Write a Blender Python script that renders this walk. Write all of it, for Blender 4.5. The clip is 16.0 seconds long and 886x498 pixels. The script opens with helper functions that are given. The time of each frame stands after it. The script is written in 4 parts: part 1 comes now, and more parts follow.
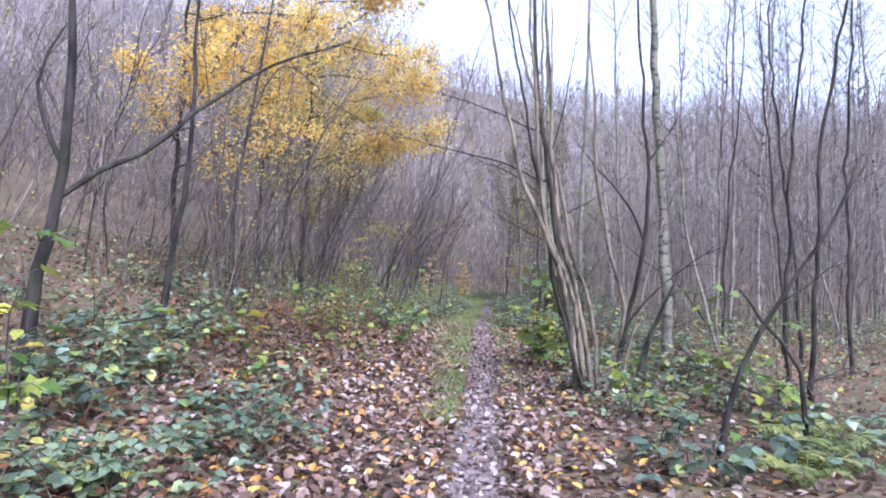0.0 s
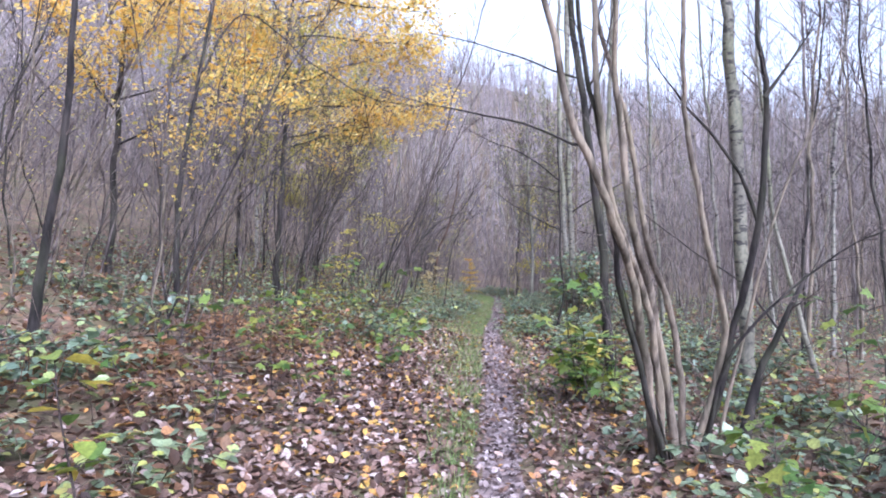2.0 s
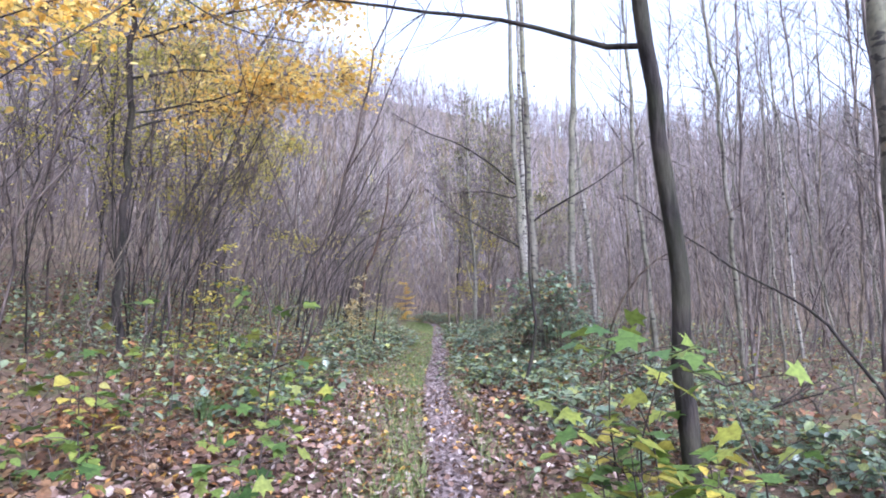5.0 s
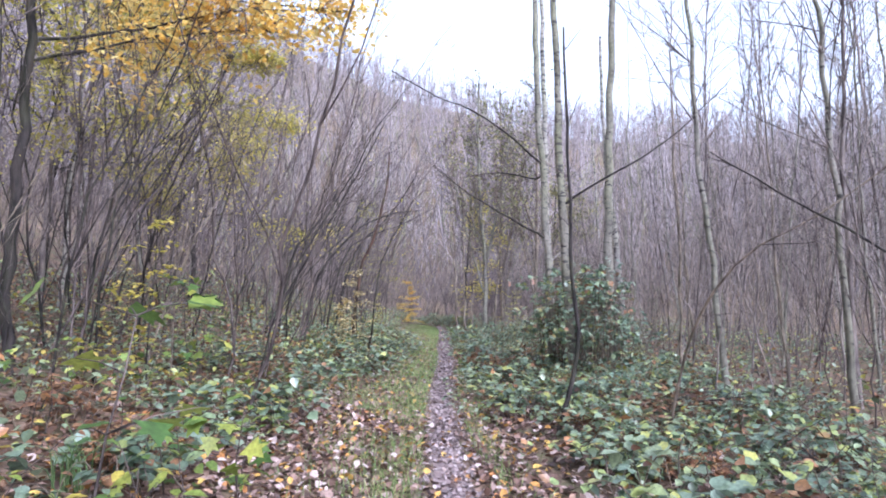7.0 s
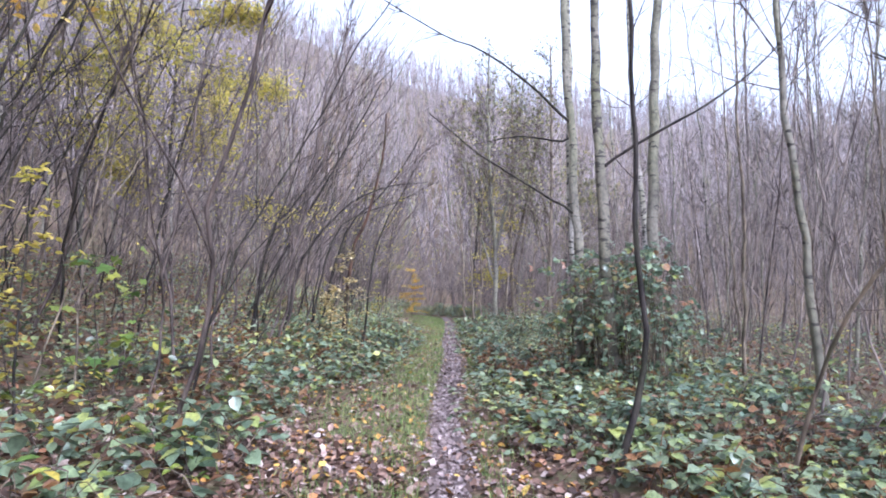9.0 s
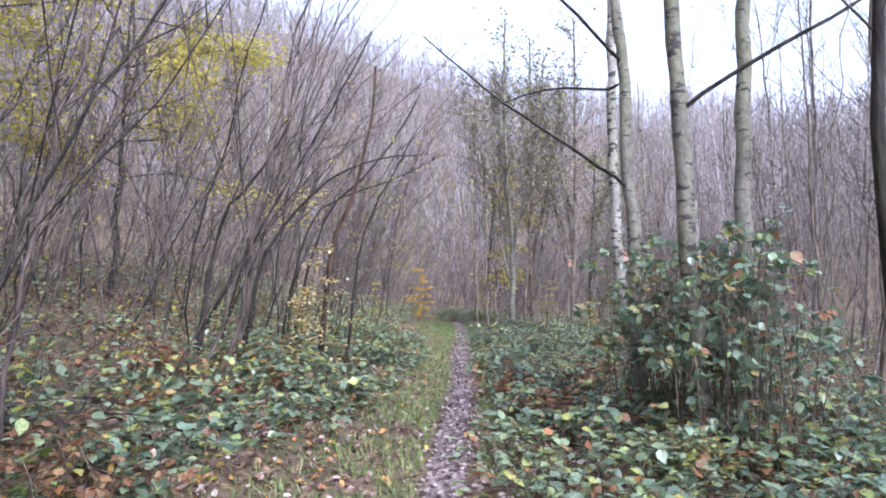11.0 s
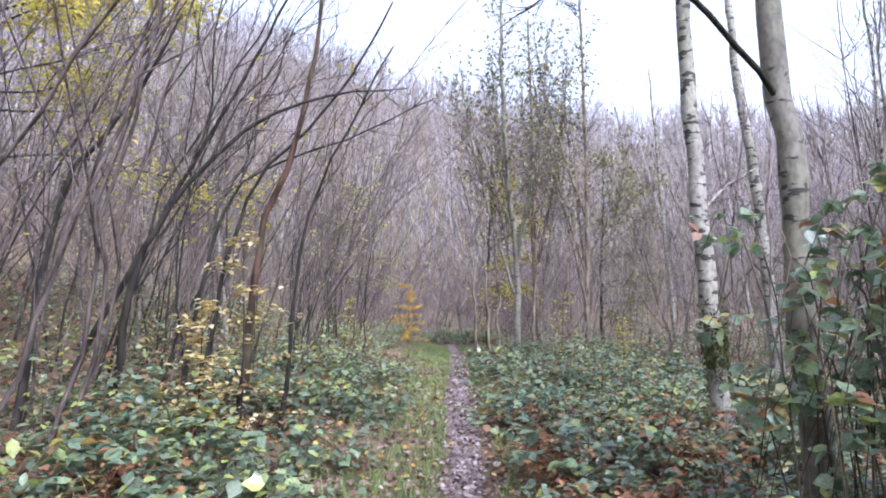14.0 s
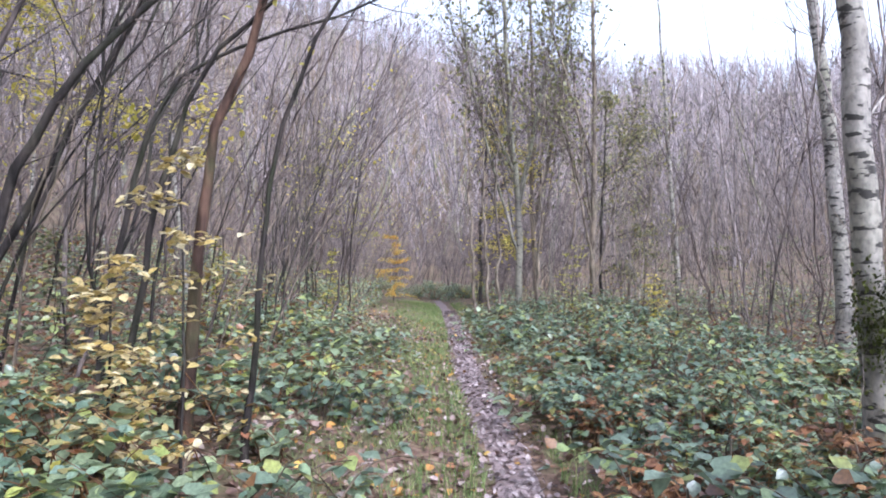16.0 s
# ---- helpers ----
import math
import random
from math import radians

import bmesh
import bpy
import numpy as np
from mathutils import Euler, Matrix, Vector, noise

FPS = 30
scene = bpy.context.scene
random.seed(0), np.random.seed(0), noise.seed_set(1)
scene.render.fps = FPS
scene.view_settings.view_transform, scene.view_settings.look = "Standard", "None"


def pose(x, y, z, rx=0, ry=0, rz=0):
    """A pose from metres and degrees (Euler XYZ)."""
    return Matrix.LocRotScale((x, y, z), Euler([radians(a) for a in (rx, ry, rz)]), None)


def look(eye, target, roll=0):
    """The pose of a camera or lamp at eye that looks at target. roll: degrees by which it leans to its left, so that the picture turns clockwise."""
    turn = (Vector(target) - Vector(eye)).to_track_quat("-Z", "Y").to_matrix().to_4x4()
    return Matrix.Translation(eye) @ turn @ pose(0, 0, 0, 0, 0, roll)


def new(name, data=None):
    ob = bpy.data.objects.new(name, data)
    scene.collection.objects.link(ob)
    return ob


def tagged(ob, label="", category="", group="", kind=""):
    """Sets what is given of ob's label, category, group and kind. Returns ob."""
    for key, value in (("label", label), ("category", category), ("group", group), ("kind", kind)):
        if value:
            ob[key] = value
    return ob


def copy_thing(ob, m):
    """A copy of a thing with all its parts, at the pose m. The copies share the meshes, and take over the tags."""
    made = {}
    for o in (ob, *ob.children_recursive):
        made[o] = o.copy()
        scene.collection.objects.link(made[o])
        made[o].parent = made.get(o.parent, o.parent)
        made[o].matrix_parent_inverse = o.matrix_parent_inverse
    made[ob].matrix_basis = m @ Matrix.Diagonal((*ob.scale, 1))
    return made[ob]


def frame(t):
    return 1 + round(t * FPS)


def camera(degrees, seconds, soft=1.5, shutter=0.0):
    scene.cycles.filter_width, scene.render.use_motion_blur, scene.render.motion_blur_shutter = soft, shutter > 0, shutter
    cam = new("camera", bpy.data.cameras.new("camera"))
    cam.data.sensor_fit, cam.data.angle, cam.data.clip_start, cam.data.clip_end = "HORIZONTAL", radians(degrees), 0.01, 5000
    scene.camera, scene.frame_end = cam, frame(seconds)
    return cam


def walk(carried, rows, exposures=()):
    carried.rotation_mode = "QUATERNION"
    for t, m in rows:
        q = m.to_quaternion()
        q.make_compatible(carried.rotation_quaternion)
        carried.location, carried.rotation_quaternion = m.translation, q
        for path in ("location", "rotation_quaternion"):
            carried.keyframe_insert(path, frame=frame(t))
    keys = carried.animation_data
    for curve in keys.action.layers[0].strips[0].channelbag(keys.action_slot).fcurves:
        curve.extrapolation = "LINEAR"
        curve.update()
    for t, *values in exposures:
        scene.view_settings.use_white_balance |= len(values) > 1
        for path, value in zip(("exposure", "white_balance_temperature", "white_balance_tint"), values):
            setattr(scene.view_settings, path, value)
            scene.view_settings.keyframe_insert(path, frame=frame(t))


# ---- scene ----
cam = camera(69.0, 16.0, soft=1.9)
PATH = [
    (0.0, pose(-0.000, 0.000, 1.406, 92.61, -0.64, 1.93)),
    (0.5, pose(-0.035, 0.614, 1.429, 92.70, 0.71, -0.35)),
    (1.0, pose(-0.020, 1.301, 1.463, 93.55, 0.75, 2.84)),
    (1.5, pose(-0.043, 2.029, 1.487, 92.83, 0.84, 1.75)),
    (2.0, pose(-0.033, 2.759, 1.475, 92.24, -0.07, 2.50)),
    (2.5, pose(-0.097, 3.420, 1.486, 92.66, 0.75, 1.42)),
    (3.0, pose(-0.130, 3.993, 1.504, 93.64, 2.43, -2.80)),
    (3.5, pose(-0.097, 4.632, 1.491, 94.26, 1.87, -2.26)),
    (4.0, pose(-0.019, 5.356, 1.590, 94.22, 1.56, -2.81)),
    (6.5, pose(-0.012, 8.800, 1.600, 94.28, 1.09, -3.26)),
    (7.0, pose(0.079, 9.405, 1.558, 94.37, 0.49, -2.66)),
    (7.5, pose(0.136, 10.039, 1.531, 94.13, -0.27, -3.04)),
    (8.0, pose(0.208, 10.614, 1.506, 94.70, 1.09, -4.17)),
    (8.5, pose(0.225, 11.145, 1.504, 93.42, 0.33, -2.88)),
    (9.0, pose(0.192, 11.698, 1.528, 93.45, 0.32, -2.09)),
    (11.5, pose(0.486, 15.241, 1.534, 93.63, 0.29, 0.25)),
    (12.0, pose(0.505, 15.814, 1.509, 93.18, 0.21, 2.06)),
    (12.5, pose(0.436, 16.423, 1.510, 93.30, 0.51, 1.97)),
    (13.0, pose(0.446, 17.044, 1.483, 93.91, 0.36, 2.39)),
    (13.5, pose(0.441, 17.688, 1.466, 94.77, 0.76, 0.75)),
    (14.0, pose(0.497, 18.230, 1.447, 95.43, 1.48, -1.55)),
    (14.5, pose(0.431, 18.830, 1.422, 95.61, 1.74, 1.40)),
    (15.0, pose(0.335, 19.436, 1.431, 96.05, 1.21, 0.52)),
    (15.5, pose(0.259, 19.924, 1.429, 95.73, 0.92, 0.57)),
    (16.0, pose(0.102, 20.391, 1.509, 91.14, 1.35, -3.76)),
]
walk(cam, PATH, exposures=[(0.0, 1.65, 5150, 19), (4.0, 1.77, 5230, 19), (9.0, 1.77, 5300, 18), (16.0, 1.85, 5420, 16)])

# ---------- sky and light: bright overcast autumn day ----------
world = bpy.data.worlds.new("overcast_sky")
scene.world = world
world.use_nodes = True
wn, wl = world.node_tree.nodes, world.node_tree.links
sky = wn.new("ShaderNodeTexSky")
sky.sky_type = "NISHITA"
sky.sun_disc = False
sky.sun_elevation, sky.sun_rotation = radians(43), radians(150)
sky.air_density, sky.dust_density, sky.ozone_density = 1.0, 3.0, 1.0
pale = wn.new("ShaderNodeHueSaturation")
pale.inputs["Saturation"].default_value = 0.3
wl.new(sky.outputs["Color"], pale.inputs["Color"])
wl.new(pale.outputs["Color"], wn["Background"].inputs["Color"])
wn["Background"].inputs["Strength"].default_value = 0.15
sun_data = bpy.data.lights.new("sun", "SUN")
sun_data.energy, sun_data.angle, sun_data.color = 1.3, radians(30), (1.0, 0.98, 0.95)
sun = new("sun", sun_data)
sun.matrix_world = look((14, -24, 26), (0, 0, 0))

# ---------- materials ----------
def material(name, rough=0.8, spec=0.3):
    m = bpy.data.materials.new(name)
    m.use_nodes = True
    n, l = m.node_tree.nodes, m.node_tree.links
    b = n["Principled BSDF"]
    b.inputs["Roughness"].default_value = rough
    b.inputs["Specular IOR Level"].default_value = spec
    return m, n, l, b


def ramp(n, stops, hard=False):
    r = n.new("ShaderNodeValToRGB")
    if hard:
        r.color_ramp.interpolation = "CONSTANT"
    e = r.color_ramp.elements
    while len(e) < len(stops):
        e.new(0.5)
    for el, (p, c) in zip(e, stops):
        el.position, el.color = p, (*c, 1)
    return r


def noise_tex(n, l, scale, detail=4, stretch=(1, 1, 1), space="Object"):
    t = n.new("ShaderNodeTexNoise")
    t.inputs["Scale"].default_value, t.inputs["Detail"].default_value = scale, detail
    c, mp = n.new("ShaderNodeTexCoord"), n.new("ShaderNodeMapping")
    mp.inputs["Scale"].default_value = stretch
    l.new(c.outputs[space], mp.inputs["Vector"])
    l.new(mp.outputs["Vector"], t.inputs["Vector"])
    return t


def mix(n, l, fac, a, b, kind="MIX"):
    x = n.new("ShaderNodeMix")
    x.data_type, x.blend_type = "RGBA", kind
    for sock, v in ((x.inputs[0], fac), (x.inputs[6], a), (x.inputs[7], b)):
        if isinstance(v, (int, float)):
            sock.default_value = v
        elif isinstance(v, tuple):
            sock.default_value = (*v, 1)
        else:
            l.new(v, sock)
    return x.outputs[2]


def bump(n, l, b, height, strength, dist=0.01):
    u = n.new("ShaderNodeBump")
    u.inputs["Strength"].default_value, u.inputs["Distance"].default_value = strength, dist
    l.new(height, u.inputs["Height"])
    l.new(u.outputs["Normal"], b.inputs["Normal"])


def bark(name, dark, light, moss=0.0, scale=9):
    m, n, l, b = material(name, 0.85, 0.2)
    big, fine = noise_tex(n, l, 3.0, 3), noise_tex(n, l, scale * 4, 5, (1, 1, 0.25))
    base = ramp(n, [(0.3, dark), (0.7, light)])
    l.new(fine.outputs["Fac"], base.inputs["Fac"])
    geo = n.new("ShaderNodeNewGeometry")
    tone = ramp(n, [(0.0, tuple(v * 0.6 for v in dark)), (0.6, tuple(0.5 * (u + v) for u, v in zip(dark, light))), (1.0, tuple(v * 1.25 for v in light))])
    l.new(geo.outputs["Random Per Island"], tone.inputs["Fac"])
    col = mix(n, l, 0.55, base.outputs["Color"], tone.outputs["Color"])
    blotch = ramp(n, [(0.4, (0.45, 0.44, 0.44)), (0.5, (0.95, 0.95, 0.95)), (0.62, (1.3, 1.27, 1.2))])
    l.new(noise_tex(n, l, 11, 4, (1, 1, 0.22)).outputs["Fac"], blotch.inputs["Fac"])
    col = mix(n, l, 1.0, col, blotch.outputs["Color"], "MULTIPLY")
    if moss:
        k = ramp(n, [(0.45, (0, 0, 0)), (0.65, (moss, moss, moss))])
        l.new(big.outputs["Fac"], k.inputs["Fac"])
        col = mix(n, l, k.outputs["Color"], col, (0.10, 0.115, 0.05))
    l.new(col, b.inputs["Base Color"])
    bump(n, l, b, fine.outputs["Fac"], 0.8, 0.02)
    return m


def birch_bark(name, white, band=0.6):
    m, n, l, b = material(name, 0.7, 0.3)
    patch, lent = noise_tex(n, l, 2.2, 4), noise_tex(n, l, 3.2, 5, (2.2, 2.2, 6.0))
    wash = ramp(n, [(0.32, tuple(v * 0.45 for v in white)), (0.62, white)])
    l.new(patch.outputs["Fac"], wash.inputs["Fac"])
    marks = ramp(n, [(band - 0.02, (0, 0, 0)), (band + 0.02, (1, 1, 1))])
    l.new(lent.outputs["Fac"], marks.inputs["Fac"])
    green = ramp(n, [(0.42, (0, 0, 0)), (0.68, (0.65, 0.65, 0.65))])
    l.new(noise_tex(n, l, 1.1, 4, (1, 1, 0.5)).outputs["Fac"], green.inputs["Fac"])
    col = mix(n, l, green.outputs["Color"], wash.outputs["Color"], (0.16, 0.17, 0.08))
    fleck = ramp(n, [(0.35, (0.55, 0.55, 0.55)), (0.6, (1.1, 1.08, 1.05))])
    l.new(noise_tex(n, l, 28, 6, (1, 1, 0.6)).outputs["Fac"], fleck.inputs["Fac"])
    col = mix(n, l, 0.8, col, fleck.outputs["Color"], "MULTIPLY")
    col = mix(n, l, marks.outputs["Color"], col, (0.045, 0.04, 0.035))
    l.new(col, b.inputs["Base Color"])
    bump(n, l, b, lent.outputs["Fac"], 0.5, 0.006)
    return m


def leaf_material(name, stops, rough=0.5, translucent=0.35, spec=0.4):
    """Leaves: each one its own tint, veined and mottled, letting some light through."""
    m, n, l, b = material(name, rough, spec)
    geo = n.new("ShaderNodeNewGeometry")
    tint = ramp(n, stops)
    l.new(geo.outputs["Random Per Island"], tint.inputs["Fac"])
    mott = noise_tex(n, l, 60, 3)
    shade = ramp(n, [(0.3, (0.6, 0.6, 0.6)), (0.7, (1.15, 1.15, 1.15))])
    l.new(mott.outputs["Fac"], shade.inputs["Fac"])
    col = mix(n, l, 1.0, tint.outputs["Color"], shade.outputs["Color"], "MULTIPLY")
    info, plant = n.new("ShaderNodeObjectInfo"), ramp(n, [(0.0, (0.75, 0.8, 0.85)), (0.5, (1.0, 1.0, 1.0)), (1.0, (1.3, 1.2, 1.05))])
    l.new(info.outputs["Random"], plant.inputs["Fac"])
    col = mix(n, l, 1.0, col, plant.outputs["Color"], "MULTIPLY")
    l.new(col, b.inputs["Base Color"])
    tr = n.new("ShaderNodeBsdfTranslucent")
    l.new(col, tr.inputs["Color"])
    ms = n.new("ShaderNodeMixShader")
    ms.inputs[0].default_value = translucent
    l.new(b.outputs[0], ms.inputs[1])
    l.new(tr.outputs[0], ms.inputs[2])
    l.new(ms.outputs[0], n["Material Output"].inputs["Surface"])
    return m


M_HAZEL = bark("hazel_bark", (0.06, 0.046, 0.037), (0.31, 0.25, 0.195), 0.2)
M_DARK = bark("dark_wet_bark", (0.015, 0.013, 0.013), (0.055, 0.045, 0.042), 0.15)
M_TWIG = bark("twig_bark", (0.035, 0.027, 0.025), (0.16, 0.125, 0.112))
M_PINK = bark("pale_thicket_bark", (0.10, 0.08, 0.073), (0.31, 0.26, 0.24))
M_BANK = bark("bank_thicket_bark", (0.06, 0.048, 0.046), (0.24, 0.195, 0.185))
M_RUST = bark("rusty_bark", (0.04, 0.025, 0.02), (0.12, 0.07, 0.052), 0.4)
# far bark is paler and greyer: distance haze mixed into its colour
M_FAR = bark("far_hazed_bark", (0.155, 0.133, 0.136), (0.345, 0.298, 0.30))
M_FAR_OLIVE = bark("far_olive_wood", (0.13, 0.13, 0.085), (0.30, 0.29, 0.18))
M_MOTTLED = birch_bark("mottled_bark", (0.205, 0.185, 0.15), 0.58)
M_BIRCH = birch_bark("birch_bark", (0.40, 0.365, 0.33), 0.57)
M_ASH = birch_bark("pale_trunk_bark", (0.25, 0.228, 0.19), 0.63)
M_MOSS = bark("moss", (0.035, 0.045, 0.012), (0.11, 0.12, 0.035))
M_STICK = bark("dead_wood", (0.06, 0.045, 0.035), (0.22, 0.17, 0.13), 0.2)

M_LITTER = leaf_material("fallen_leaf", [(0.0, (0.05, 0.03, 0.025)), (0.28, (0.12, 0.065, 0.045)), (0.52, (0.23, 0.135, 0.10)), (0.72, (0.36, 0.255, 0.22)), (0.84, (0.55, 0.45, 0.41)), (0.885, (0.36, 0.15, 0.05)), (0.95, (0.50, 0.26, 0.06)), (1.0, (0.62, 0.42, 0.10))], 0.6, 0.1)
M_TRAIL_LEAF = leaf_material("trodden_leaf", [(0.0, (0.10, 0.07, 0.065)), (0.4, (0.24, 0.175, 0.165)), (0.8, (0.37, 0.29, 0.28)), (1.0, (0.55, 0.45, 0.42))], 0.55, 0.05)
M_BRAMBLE = leaf_material("bramble_leaf", [(0.0, (0.06, 0.09, 0.05)), (0.25, (0.14, 0.19, 0.12)), (0.6, (0.24, 0.31, 0.20)), (0.76, (0.30, 0.37, 0.12)), (0.86, (0.38, 0.40, 0.11)), (0.91, (0.34, 0.17, 0.07)), (1.0, (0.22, 0.10, 0.06))], 0.33, 0.32, 0.9)
M_GREEN = leaf_material("fresh_leaf", [(0.0, (0.07, 0.14, 0.035)), (0.45, (0.16, 0.24, 0.05)), (0.8, (0.32, 0.35, 0.07)), (1.0, (0.52, 0.42, 0.08))], 0.45, 0.4)
M_YELLOW = leaf_material("yellow_leaf", [(0.0, (0.74, 0.46, 0.09)), (0.5, (0.86, 0.64, 0.19)), (0.85, (0.90, 0.76, 0.32)), (1.0, (0.66, 0.60, 0.20))], 0.5, 0.75)
M_LIME = leaf_material("yellowing_leaf", [(0.0, (0.34, 0.33, 0.06)), (0.6, (0.55, 0.48, 0.11)), (1.0, (0.68, 0.56, 0.16))], 0.5, 0.65)
M_CREAM = leaf_material("cream_leaf", [(0.0, (0.50, 0.36, 0.10)), (0.5, (0.66, 0.52, 0.24)), (0.85, (0.74, 0.64, 0.40)), (1.0, (0.35, 0.30, 0.06))], 0.5, 0.4)
M_OLIVE = leaf_material("dull_olive_leaf", [(0.0, (0.10, 0.11, 0.05)), (0.6, (0.20, 0.21, 0.10)), (1.0, (0.34, 0.32, 0.12))], 0.5, 0.4)
M_IVY = leaf_material("mound_leaf", [(0.0, (0.10, 0.15, 0.09)), (0.35, (0.20, 0.28, 0.19)), (0.7, (0.30, 0.39, 0.27)), (0.84, (0.38, 0.46, 0.15)), (0.92, (0.38, 0.20, 0.09)), (1.0, (0.28, 0.13, 0.08))], 0.32, 0.35, 0.8)
M_FERN = leaf_material("fern_frond", [(0.0, (0.16, 0.22, 0.06)), (0.6, (0.30, 0.33, 0.11)), (1.0, (0.46, 0.42, 0.20))], 0.5, 0.4)
M_GRASS = leaf_material("grass_blade", [(0.0, (0.10, 0.16, 0.05)), (0.65, (0.20, 0.28, 0.09)), (1.0, (0.36, 0.36, 0.17))], 0.5, 0.3)
M_RUSSET = leaf_material("russet_frond", [(0.0, (0.09, 0.045, 0.028)), (0.6, (0.24, 0.115, 0.055)), (1.0, (0.42, 0.25, 0.12))], 0.6, 0.3)


def ground_material(name, stops, tint):
    m, n, l, b = material(name, 0.9, 0.15)
    fine, mid, big = noise_tex(n, l, 14, 6), noise_tex(n, l, 2.5, 4), noise_tex(n, l, 0.25, 4)
    base = ramp(n, stops)
    l.new(fine.outputs["Fac"], base.inputs["Fac"])
    k = ramp(n, [(0.45, (0, 0, 0)), (0.62, (0.7, 0.7, 0.7))])
    l.new(mid.outputs["Fac"], k.inputs["Fac"])
    col = mix(n, l, k.outputs["Color"], base.outputs["Color"], tint)
    k2 = ramp(n, [(0.4, (0.75, 0.75, 0.75)), (0.6, (1.15, 1.12, 1.1))])
    l.new(big.outputs["Fac"], k2.inputs["Fac"])
    l.new(mix(n, l, 1.0, col, k2.outputs["Color"], "MULTIPLY"), b.inputs["Base Color"])
    bump(n, l, b, fine.outputs["Fac"], 0.9, 0.03)
    return m


M_GROUND = ground_material("woodland_soil", [(0.3, (0.05, 0.035, 0.025)), (0.55, (0.15, 0.10, 0.07)), (0.75, (0.27, 0.19, 0.15))], (0.09, 0.095, 0.045))
M_TRAIL = ground_material("trodden_earth", [(0.3, (0.11, 0.085, 0.08)), (0.5, (0.22, 0.17, 0.165)), (0.75, (0.34, 0.275, 0.27))], (0.16, 0.12, 0.11))

# ---------- terrain ----------
TRAIL_Y = (-20, 0, 4.6, 7.9, 10, 13.5, 17, 20, 23.5, 25.4, 29, 35, 40, 46, 52, 60)
TRAIL_X = (-0.3, 0.0, 0.08, 0.2, 0.28, 0.37, 0.42, 0.52, 0.77, 0.9, 1.0, 1.3, 1.5, 1.5, 0.9, -1.5)


RIDGE_AT = (-180, -70, -35, -14, -4, 5, 14, 19, 30, 37, 60, 180)
RIDGE_UP = (6.0, 14.0, 20.0, 20.0, 19.2, 17.8, 14.8, 13.2, 10.4, 10.8, 11.5, 6.0)


def trail_x(y):
    return float(np.interp(y, TRAIL_Y, TRAIL_X))


def soft(v, w):
    return 0.0 if v < -w else v if v > w else (v + w) ** 2 / (4 * w)


def height(x, y):
    d = x - trail_x(min(max(y, -20), 60))
    z = 0.16 * soft(-d - 0.35, 0.3) + 0.16 * soft(-d - 5, 2.0)
    z = 11.0 - soft(11.0 - z, 3.0)
    z += 0.07 * soft(d - 0.35, 0.2) - 0.09 * soft(d - 1.4, 0.6) + 0.08 * soft(d - 22, 6)
    # wooded hills all round, their ridge 240 m off, sinking towards the valley
    away = math.hypot(x, y - 10)
    ridge = 240 * math.tan(radians(float(np.interp(math.degrees(math.atan2(x, y - 10)), RIDGE_AT, RIDGE_UP)))) + 6.0 * noise.noise((x * 0.014, y * 0.014, 3.0))
    z += max(0.0, ridge) / 178 * (soft(away - 62, 14) - soft(away - 240, 25))
    rough = min(1.0, max(0.0, abs(d) - 0.3))
    z += rough * (0.10 * noise.noise((x * 0.6, y * 0.6, 0)) + 0.04 * noise.noise((x * 2.1, y * 2.1, 5)))
    return z - 0.03 * max(0.0, 1 - (d / 0.3) ** 2) + 0.012 * noise.noise((x * 4, y * 4, 9))


def mesh_from(name, verts, tris):
    verts, tris = np.asarray(verts, dtype=np.float32).reshape(-1, 3), np.asarray(tris, dtype=np.int32).reshape(-1, 3)
    me = bpy.data.meshes.new(name)
    me.vertices.add(len(verts))
    me.vertices.foreach_set("co", verts.ravel())
    me.loops.add(tris.size)
    me.loops.foreach_set("vertex_index", tris.ravel())
    me.polygons.add(len(tris))
    me.polygons.foreach_set("loop_start", np.arange(0, tris.size, 3, dtype=np.int32))
    me.update(calc_edges=True)
    return me


def axis_steps(spans):
    out = []
    for a, b, s in spans:
        out += list(np.arange(a, b, s))
    return out + [spans[-1][1]]


xs = axis_steps([(-1500, -200, 260), (-200, -40, 16), (-40, -8, 2), (-8, 6, 0.16), (6, 30, 1.2), (30, 200, 16), (200, 1500, 260)])
ys = axis_steps([(-1500, -100, 280), (-100, -10, 15), (-10, 2, 1), (2, 42, 0.18), (42, 70, 1.4), (70, 220, 10), (220, 1500, 256)])
gv = [(x, y, height(x, y)) for y in ys for x in xs]
nx = len(xs)
gt = []
for j in range(len(ys) - 1):
    for i in range(nx - 1):
        a = j * nx + i
        gt += [(a, a + 1, a + nx + 1), (a, a + nx + 1, a + nx)]
gm = mesh_from("ground", gv, gt)
gm.materials.append(M_GROUND)
gm.shade_smooth()
ground = tagged(new("ground", gm), "brown woodland soil rising in banks and wooded hills", "ground", kind="structure")

tv, tt = [], []
steps = np.arange(-8, 46, 0.15)
for k, y in enumerate(steps):
    c = trail_x(y)
    wl_, wr_ = 0.22 + 0.07 * noise.noise((0, y * 1.3, 0)), 0.22 + 0.07 * noise.noise((7, y * 1.3, 0))
    for u in (-1.0, -0.5, 0.0, 0.5, 1.0):
        x = c + u * (wl_ if u < 0 else wr_)
        tv.append((x, y, height(x, y) + (0.012 if abs(u) < 1 else -0.02)))
    if k:
        a = (k - 1) * 5
        for i in range(4):
            tt += [(a + i, a + i + 1, a + i + 6), (a + i, a + i + 6, a + i + 5)]
tm = mesh_from("path", tv, tt)
tm.materials.append(M_TRAIL)
tm.shade_smooth()
